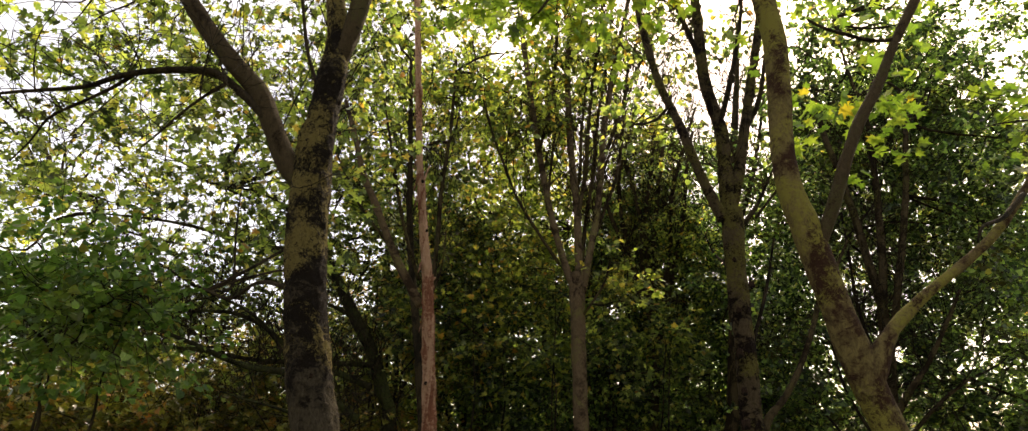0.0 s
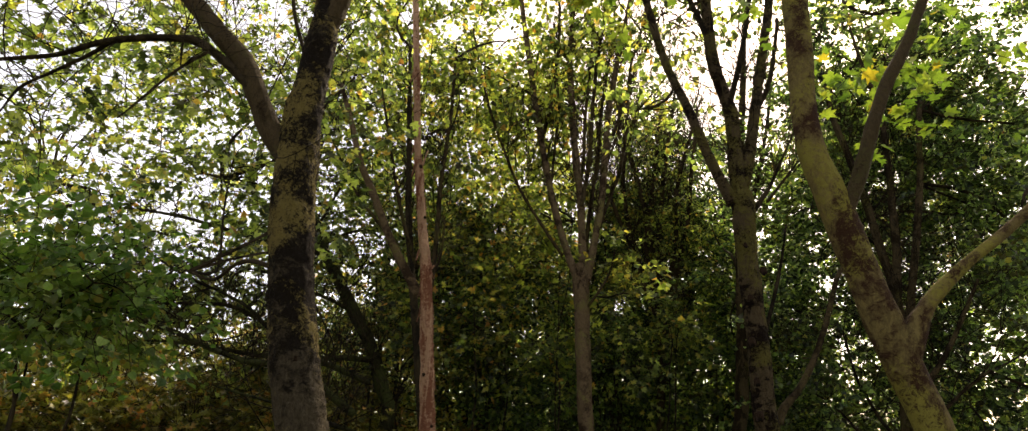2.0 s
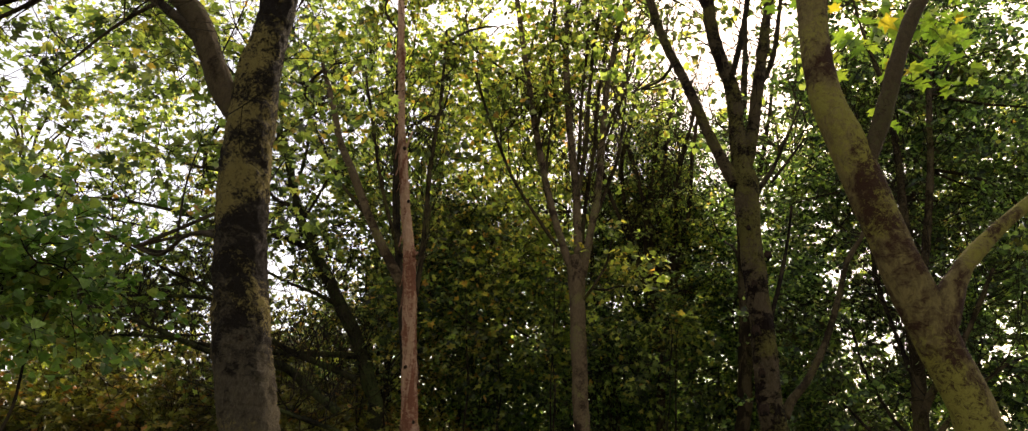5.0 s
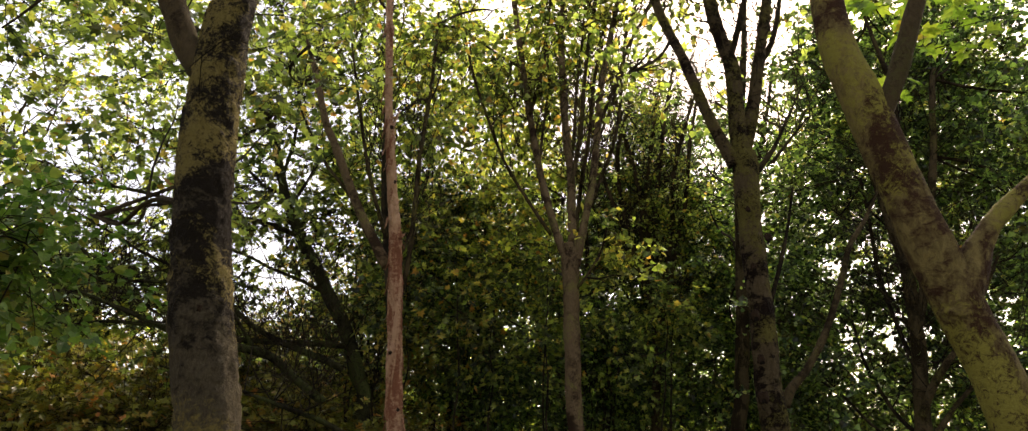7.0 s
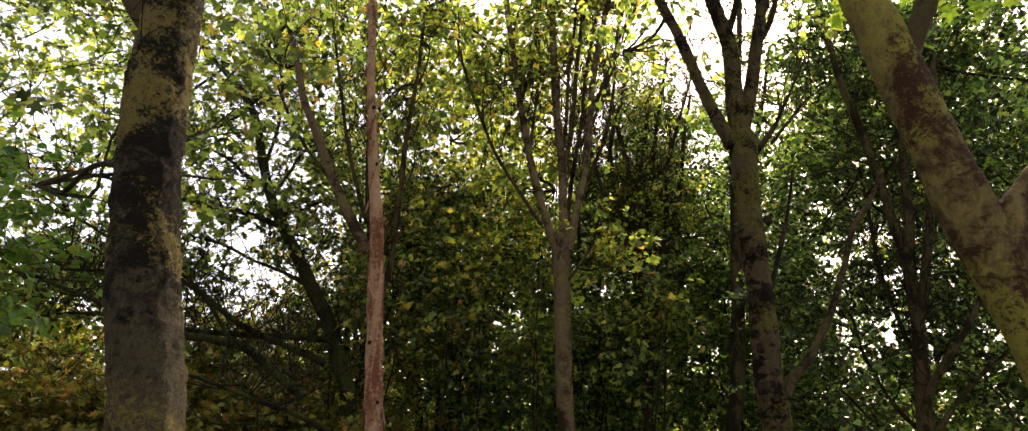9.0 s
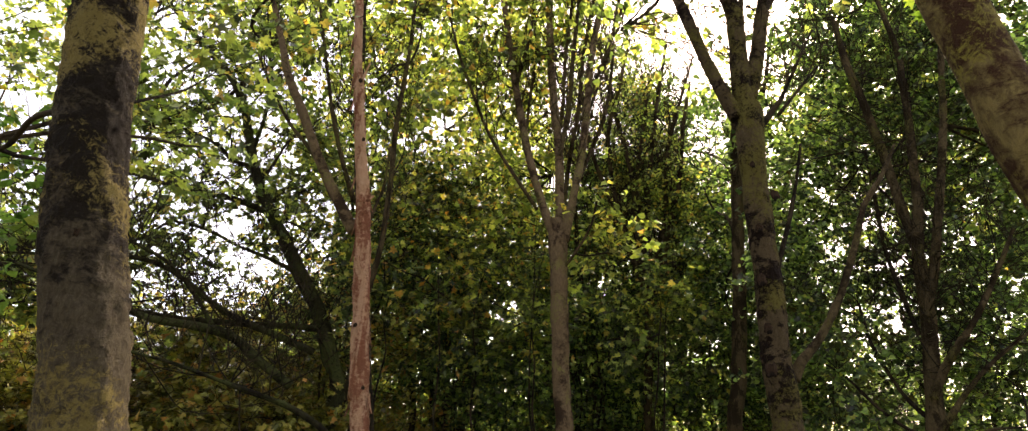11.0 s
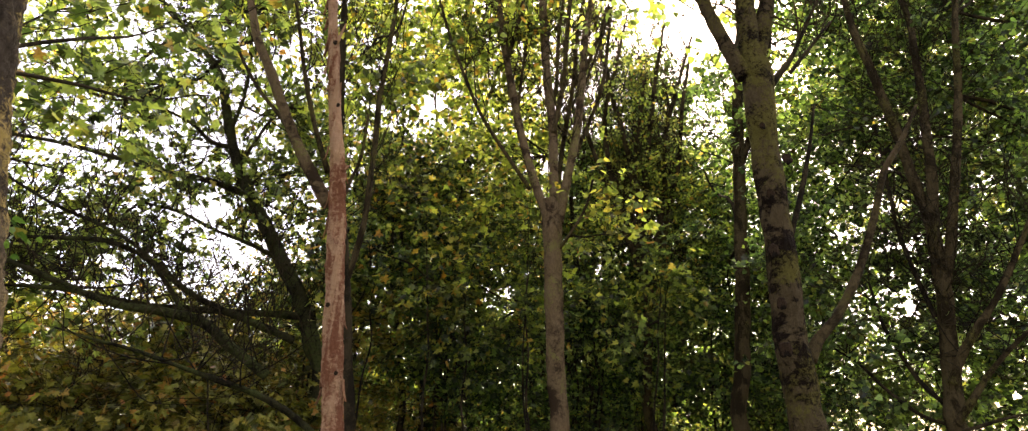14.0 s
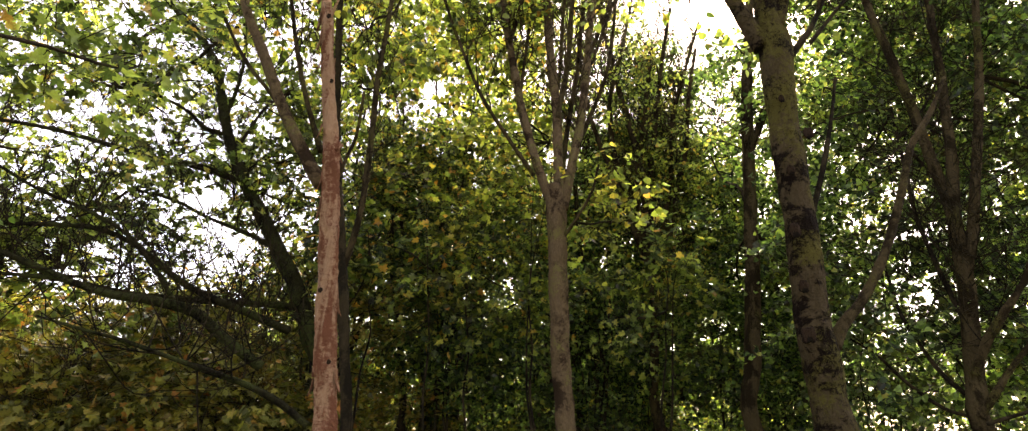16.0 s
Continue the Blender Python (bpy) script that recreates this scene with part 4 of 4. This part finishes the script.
limb(bushy_tree, "stem", BARK_BROWN, [(4.34, 19.50, 5.34, 0.069), (4.08, 19.50, 7.39, 0.063), (4.50, 19.50, 9.82, 0.057), (4.85, 19.50, 11.79, 0.039)])


# ---- crowns of the near trees ----
crown(fork_tree, LEAF_GREEN, [(-4.6, 7.2, 6.3, 1.6, 1.2, 1.0, 22), (-2.6, 7.2, 7.4, 1.4, 1.0, 0.8, 18), (-6.3, 7.6, 5.6, 1.2, 1.0, 1.0, 14), (-5.4, 7.0, 7.6, 1.6, 1.0, 0.8, 18), (-3.4, 8.2, 5.2, 1.4, 1.0, 0.8, 8), (-3.3, 8.4, 4.3, 0.9, 0.5, 0.5, 7), (-2.5, 8.6, 5.3, 0.7, 0.5, 0.5, 4)], 0.125, 11, True, 4, 9, stout=0.6, single=LEAF_GREEN_SINGLE)
crown(leaning_tree, LEAF_FRESH, [(3.6, 5.8, 4.9, 0.8, 0.6, 0.5, 8), (0.5, 5.2, 5.95, 1.2, 0.5, 0.35, 22), (4.9, 5.5, 4.4, 0.5, 0.5, 0.6, 6), (3.6, 5.6, 6.4, 1.2, 0.8, 0.5, 8)], 0.13, 12, True, 3, 7, 0.25, 0.4, stout=0.5, single=LEAF_FRESH_SINGLE)
crown(spreading_tree, LEAF_GREEN, [(-4.8, 17, 8.6, 1.3, 0.8, 1.3, 16), (-4.0, 16.8, 7.2, 1.0, 0.7, 1.0, 10), (-7.5, 15.5, 8.5, 3.0, 2.0, 2.4, 56), (-10.5, 14.5, 6.5, 2.6, 2.0, 2.4, 36), (-5, 16, 11.5, 2.4, 2.0, 2.2, 50), (-9.5, 15.5, 11.5, 3.0, 2.0, 2.0, 46), (-6.5, 14.5, 5.4, 2.4, 1.6, 1.2, 30), (-9.0, 13.5, 4.4, 2.4, 1.4, 0.9, 24), (-7.0, 14.2, 4.0, 2.4, 1.0, 0.8, 26), (-10.4, 13.6, 3.8, 2.0, 1.0, 0.8, 20), (-4.6, 16.5, 7.4, 1.4, 1.2, 1.8, 22), (-12.5, 15, 9.5, 2.5, 2, 3, 26)], 0.145, 13, True, 6, 10, 0.34, 0.75)
crown(dead_tree, LEAF_GOLD, [(-3.4, 12.0, 8.0, 0.9, 0.8, 1.4, 14)], 0.14, 18, False, 5, 9)
crown(straight_tree, LEAF_GOLD, [(-1.9, 13.8, 8.8, 1.4, 1.4, 2.4, 28), (-0.2, 14.5, 10.5, 1.4, 1.4, 2.0, 18), (-2.6, 14, 12.4, 1.8, 1.2, 1.2, 22)], 0.15, 14, False, 6, 8, 0.32)
crown(vase_tree, LEAF_GOLD, [(0.2, 15.7, 10.2, 1.8, 1.2, 2.0, 34), (2.5, 14.6, 5.0, 0.5, 0.4, 0.8, 6), (0.85, 16.2, 7.2, 1.3, 0.7, 1.3, 16), (1.8, 15.4, 11.2, 1.3, 0.9, 1.3, 18), (2.1, 15.4, 12.4, 1.3, 0.9, 1.3, 18), (0.35, 15.4, 13.6, 2.0, 1.1, 1.3, 24)], 0.145, 15, False, 6, 8, 0.32)
crown(tall_tree, LEAF_GREEN, [(3.2, 10.5, 9.2, 1.6, 1, 0.8, 24), (5.3, 10.5, 8.6, 0.8, 0.8, 0.8, 6), (2.6, 10.8, 7.6, 1.0, 0.6, 0.9, 13), (4.3, 11, 6.6, 0.6, 0.5, 0.6, 4)], 0.13, 19, False, 3, 7)
crown(shaded_tree, LEAF_DEEP, [(8.2, 13.9, 2.2, 1.3, 0.8, 1.0, 16), (9.8, 13.6, 2.0, 1.2, 0.8, 0.9, 14), (6.6, 14.4, 2.6, 1.0, 0.7, 1.2, 12), (6.2, 14.8, 4.4, 0.7, 0.6, 0.9, 8), (9.0, 14.8, 4.2, 1.0, 0.6, 1.2, 16), (8.4, 13.6, 3.2, 0.5, 0.4, 0.6, 4), (11.4, 13.8, 1.9, 1.2, 0.8, 0.9, 12), (9.7, 15, 6.5, 2.6, 1.2, 2.6, 50), (7.5, 15.2, 7.2, 1.5, 1.0, 2.4, 30), (11.5, 13.9, 8.5, 2.3, 1.6, 3.0, 38), (10.7, 13.8, 3.9, 2.2, 1.2, 1.4, 20), (9.2, 15, 10.8, 2.4, 1.3, 1.6, 30), (11.0, 14.8, 13.0, 3.0, 1.5, 1.6, 40), (9.8, 14.4, 9.2, 2.0, 0.8, 1.3, 22), (7.7, 14.8, 10.2, 1.2, 0.9, 1.2, 14), (10.6, 16, 9.6, 2.2, 1.0, 2.2, 30), (12.4, 15.4, 6.4, 1.8, 1.0, 1.8, 26), (9.5, 12.2, 5.2, 0.8, 0.4, 1.0, 5), (9.6, 12.4, 7.6, 0.9, 0.4, 1.0, 6)], 0.115, 16, False, 8, 15, stout=0.75)
crown(twin_tree, LEAF_DEEP, [(7.3, 18, 5.6, 1.7, 1.4, 2.6, 46), (6.6, 17.4, 9.0, 1.0, 1.0, 1.6, 12)], 0.115, 17, False, 8, 15)
bare_twigs(vase_tree, 230, 6.5, 2.4, 21, 0.5, BARK_BROWN, 0.017)
bare_twigs(tall_tree, 200, 5.2, 1.9, 22, 0.6, BARK_BROWN, 0.012)
bare_twigs(shaded_tree, 220, 2.0, 2.2, 23, 0.8, None, 0.012)
bare_twigs(twin_tree, 30, 6.0, 2.0, 24)
crown(bushy_tree, LEAF_GOLD, [(4.6, 19.8, 12.0, 0.45, 0.4, 0.9, 9), (4.5, 19.8, 10.4, 0.9, 0.7, 1.2, 24), (4.7, 19.9, 8.4, 1.5, 0.8, 1.4, 44), (4.9, 20, 6.2, 1.8, 0.9, 1.6, 50)], 0.1, 27, False, 6, 11)
bare_twigs(bushy_tree, 300, 5.0, 2.2, 28, 0.4, BARK_BROWN, 0.016)
bare_twigs(straight_tree, 70, 4.5, 2.4, 25, 0.5, None, 0.012)
bare_twigs(spreading_tree, 420, 1.8, 2.2, 26, 0.9, None, 0.014)
bare_twigs(fork_tree, 110, 4.0, 1.5, 29, 1.1, None, 0.008)
bare_twigs(dead_tree, 40, 5.0, 1.8, 31, 0.5, None, 0.010)


bark_flakes(dead_tree, 60, 33, BARK_PEELED)

# ---- shrubs and trees further back ----
def wild_tree(x, y, height, lean, crowns, mat, seed, label, wood=BARK_DARK, stems=1, size=0.15, girth=0.13, **more):
    """A tree or tall shrub of one or more upright stems with the given crown."""
    rng = np.random.default_rng(seed)
    tree = thing("tree", label, "tree", "trees of the wood")
    for k in range(stems):
        a = rng.uniform(0, 6.28)
        dx, dy = lean + math.cos(a) * 0.09 * (stems > 1) * height, math.sin(a) * 0.05 * height
        base = ground_z(x, y) - 0.15
        sx, sy = (math.cos(a) * 0.25, math.sin(a) * 0.25) if stems > 1 else (0, 0)
        g = girth * rng.uniform(0.75, 1.1)
        rows = [(x + sx + dx * u ** 1.3 + rng.normal(0, 0.009 * height), y + sy + dy * u + rng.normal(0, 0.009 * height), base + (height - base) * u, max(0.007, g * (1 - 0.95 * u))) for u in (0, 0.12, 0.24, 0.36, 0.48, 0.6, 0.72, 0.86, 1)]
        limb(tree, "trunk" if k == 0 else "stem", wood, rows, 0.1, step=0.12)
    crown(tree, mat, crowns, size, seed, **more)
    return tree


SHRUB = "dense olive-green undergrowth shrub with browning leaves"
for i, (x, y, h) in enumerate([(-12.5, 16.0, 4.6), (-10.2, 16.5, 4.6), (-7.9, 17.0, 4.4), (-5.8, 17.0, 4.2), (-9.3, 14.6, 2.9), (-6.6, 14.8, 2.8), (-4.2, 15.2, 2.7), (-11.8, 14.2, 3.0)]):
    shrub = wild_tree(x, y, h, 0.1, [(x, y, h * 0.55, 1.7, 1.2, h * 0.45, 50)], LEAF_OLIVE, 40 + i, SHRUB, stems=4, girth=0.035, size=0.15, sprays=7, per=10, clump=0.36, near=True)
    bare_twigs(shrub, 45, 0.8, 1.7, 340 + i, 1.3, BARK_BROWN, 0.012)
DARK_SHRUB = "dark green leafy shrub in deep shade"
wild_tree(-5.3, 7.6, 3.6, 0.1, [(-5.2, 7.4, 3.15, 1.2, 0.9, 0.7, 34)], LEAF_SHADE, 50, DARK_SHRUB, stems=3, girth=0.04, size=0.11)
WOODS = {LEAF_GOLD: "tall woodland tree with yellow-green leaves glowing against the sky", LEAF_GREEN: "leafy green woodland tree with a dark slender stem",
         LEAF_DEEP: "dark green woodland tree with slender stems in shade", LEAF_RUSSET: "bushy woodland tree with browning autumn leaves", LEAF_OLIVE: "low olive-green woodland tree with browning leaves"}
for i, (x, y, h, mat, blobs) in enumerate([
    (-0.8, 21, 13, LEAF_GOLD, [(-1.0, 21, 11.8, 2.4, 1.6, 3.4, 54), (-2.4, 21, 15.0, 2.4, 1.4, 1.8, 24), (-0.6, 20.5, 6.8, 2.2, 1.5, 2.0, 60)]),
    (1.6, 22, 12.5, LEAF_GOLD, [(1.2, 22, 10.8, 2.2, 1.6, 3.2, 46), (1.0, 22, 15.0, 2.4, 1.4, 1.8, 22), (1.5, 21.5, 6.5, 2.0, 1.5, 2.2, 60)]),
    (-3.6, 20, 13, LEAF_GOLD, [(-3.6, 20, 11.0, 2.2, 1.6, 3.4, 46), (-3.0, 19.5, 7.4, 2.0, 1.5, 2.0, 60), (-4.6, 19.5, 5.6, 2.2, 1.4, 1.8, 50)]),
    (5.3, 22.5, 13.5, LEAF_DEEP, [(5.0, 22.5, 7.6, 2.2, 1.6, 3.2, 120), (6.0, 22.5, 11.2, 1.5, 1.0, 2.6, 60), (7.4, 21.6, 8.0, 1.5, 1.2, 2.6, 60), (5.0, 22, 4.0, 2.2, 1.5, 2.0, 60), (7.0, 21.8, 5.4, 1.7, 0.8, 1.3, 50)]),
    (8.5, 21, 10.5, LEAF_DEEP, [(9.2, 20, 7.4, 2.0, 1.5, 2.4, 46), (8.9, 19.4, 4.8, 1.4, 1.0, 1.3, 24), (8.6, 20.5, 3.4, 2.0, 1.5, 1.6, 66), (11.8, 19.4, 2.6, 1.4, 1.0, 1.4, 32)]),
    (12.5, 19, 14, LEAF_GREEN, [(12.5, 19, 9.0, 3.0, 2.0, 4.0, 120), (10.8, 20.5, 11.2, 1.6, 1.0, 1.4, 40), (13.0, 18.2, 13.0, 2.4, 1.4, 2.0, 34), (14.6, 18.2, 10.0, 2.0, 1.4, 2.5, 34), (15.2, 18.0, 6.0, 1.6, 1.2, 1.6, 20)]),
    (2.5, 20, 6, LEAF_DEEP, [(2.4, 20, 3.6, 2.4, 1.4, 2.0, 90)]),
    (-0.8, 18.5, 6, LEAF_DEEP, [(-0.8, 18.5, 3.6, 2.2, 1.4, 2.0, 90)]),
    (-3.4, 17.5, 6, LEAF_OLIVE, [(-3.2, 17.5, 3.2, 1.6, 1.4, 2.0, 50)]),
    (-1.6, 18.8, 10, LEAF_RUSSET, [(-1.5, 18.8, 7.6, 1.6, 1.2, 1.6, 30), (-2.7, 18.4, 5.6, 1.6, 1.2, 1.4, 28), (-0.4, 18.6, 6.0, 1.5, 1.1, 1.4, 26)]),
    (-1.2, 25.5, 13, LEAF_GREEN, [(-1.2, 25.5, 9.6, 2.6, 1.2, 2.8, 70)]),
    (2.0, 26, 13, LEAF_GREEN, [(1.8, 26, 9.4, 2.2, 1.2, 2.6, 60)]),
    (-4.2, 25, 12, LEAF_GREEN, [(-3.9, 25, 8.6, 1.6, 1.2, 2.6, 44)]),
    (3.6, 23, 11, LEAF_DEEP, [(3.5, 23, 8.6, 1.4, 1.2, 2.4, 60), (3.5, 23, 5.0, 1.6, 1.2, 1.8, 50)]),
    (5.8, 19.0, 4.5, LEAF_DEEP, [(5.8, 19.0, 2.8, 2.0, 1.2, 1.8, 80)]),
]):
    low = [b for b in blobs if mat is LEAF_GOLD and b[2] < 8]
    tree = wild_tree(x, y, h, 0.3, [b for b in blobs if b not in low], mat, 60 + i, WOODS[mat], stems=4 if h > 8 else 5, girth=0.10 if h > 8 else 0.05, size=0.155 if mat is LEAF_GOLD else 0.125, sprays=7, per=(8 if mat is LEAF_GOLD else 12) if h > 8 else 8, clump=0.33 if h > 8 else 0.28)
    if low:
        crown(tree, LEAF_RUSSET, low, 0.135, 260 + i, sprays=7, per=9, clump=0.33)
    if h > 8:
        bare_twigs(tree, 60, 4.0, 2.8, 160 + i, 0.5, None, 0.012)

SPRIG = "slender sapling with sparse yellowing leaves"
for i, (x, y, h, blob) in enumerate([(-0.8, 16.3, 6.5, (-0.7, 16.3, 4.6, 1.7, 0.7, 2.1, 34)), (3.4, 16.8, 6.0, (3.4, 16.8, 4.2, 1.3, 0.6, 1.9, 26)), (-2.6, 15.6, 5.5, (-2.6, 15.6, 4.0, 1.0, 0.6, 1.5, 14)), (0.9, 16.6, 6.5, (0.8, 16.6, 4.4, 1.0, 0.5, 2.0, 20))]):
    wild_tree(x, y, h, 0.2, [blob], LEAF_GREEN if x > 3 else LEAF_GOLD if x > 0 else LEAF_RUSSET, 200 + i, SPRIG, stems=2, girth=0.04, size=0.15, sprays=5, per=9, near=True)
for i, (x, y, h) in enumerate([(8.6, 18.0, 2.8), (6.9, 18.0, 2.8), (12.4, 15.5, 2.4), (10.6, 17.2, 2.3), (9.6, 19.4, 3.2), (13.6, 18.0, 2.6)]):
    wild_tree(x, y, h, 0.1, [(x, y, h * 0.55, 1.4, 0.9, h * 0.5, 25)], LEAF_DEEP, 210 + i, DARK_SHRUB, stems=4, girth=0.03, size=0.115)
for i, (x, y, h) in enumerate([(-3.4, 18.6, 2.6), (-1.6, 19.2, 2.4), (0.4, 19.4, 2.4), (2.2, 19.0, 2.2), (4.2, 20.0, 2.4)]):
    wild_tree(x, y, h, 0.1, [(x, y, h * 0.5, 1.3, 0.8, h * 0.5, 24)], LEAF_DEEP if x > 0 else LEAF_OLIVE, 220 + i, DARK_SHRUB, stems=4, girth=0.03, size=0.115)
LOW = "low bright green bramble undergrowth under the trees"
for i, (x, y) in enumerate([(-1.5, 21.5), (1.2, 22.5), (3.8, 21.5), (6.8, 22.0), (-4.5, 20.5), (0.5, 25), (5, 26)]):
    wild_tree(x, y, 1.9, 0.1, [(x, y, 1.1, 1.7, 1.2, 1.1, 45)], LEAF_GREEN, 140 + i, LOW, stems=5, girth=0.02, size=0.12, sprays=6, per=12)

# thin bare-topped poles between the vase-shaped and the tall tree
for i, (x, y, h) in enumerate([(3.2, 21, 16.5), (4.3, 22.8, 17), (5.2, 24, 16.5), (6.6, 23.5, 15.5)]):
    pole = wild_tree(x, y, h, 0.5, [(x, y, h * 0.55, 1.0, 0.7, 2.4, 22), (x + 0.3, y, h * 0.8, 1.0, 0.7, 2.2, 13)], LEAF_DEEP, 180 + i, "slim pole-like young tree with bare upright twigs", wood=BARK_BROWN, stems=4, girth=0.04, size=0.11, sprays=5, per=10)
    bare_twigs(pole, 110, h * 0.45, 2.4, 190 + i, 0.45, BARK_BROWN, 0.0145)

# the edge of the wood, and unseen trees added round the camera against skylight
EDGE = "leafy tree at the far edge of the wood"
rng_edge = np.random.default_rng(7)
for i, (x, y, h) in enumerate([(-16, 26, 7), (-11.5, 27, 7), (-7, 27, 8), (-2.5, 28, 9.5), (2, 29, 10), (6.5, 28, 9.5), (10.5, 29, 5), (18.5, 22, 10), (4, 25, 4), (-5, 24, 5), (0, 28, 6)]):
    wild_tree(x, y, h, rng_edge.uniform(-0.5, 0.5), [(x, y, h * 0.5, 2.9, 2.0, h * 0.45, 84)], LEAF_DEEP if x > 3 else LEAF_OLIVE if x < -5 else LEAF_GREEN, 80 + i, EDGE, stems=3, girth=0.1, size=0.18, sprays=7, per=13, clump=0.6, spread=0.8)
BEHIND = "unseen leafy tree added round the camera to hold back skylight"
for i, (x, y, h) in enumerate([(-11, -8, 11), (11, -8, 11), (-14, 0, 11), (14, 1, 11)]):
    wild_tree(x, y, h, 0.3, [(x, y, h * 0.6, 3.0, 2.6, h * 0.4, 70)], LEAF_GREEN, 100 + i, BEHIND, wood=BARK_BROWN, girth=0.2, size=0.2, sprays=6, per=10, clump=0.6, spread=0.8)
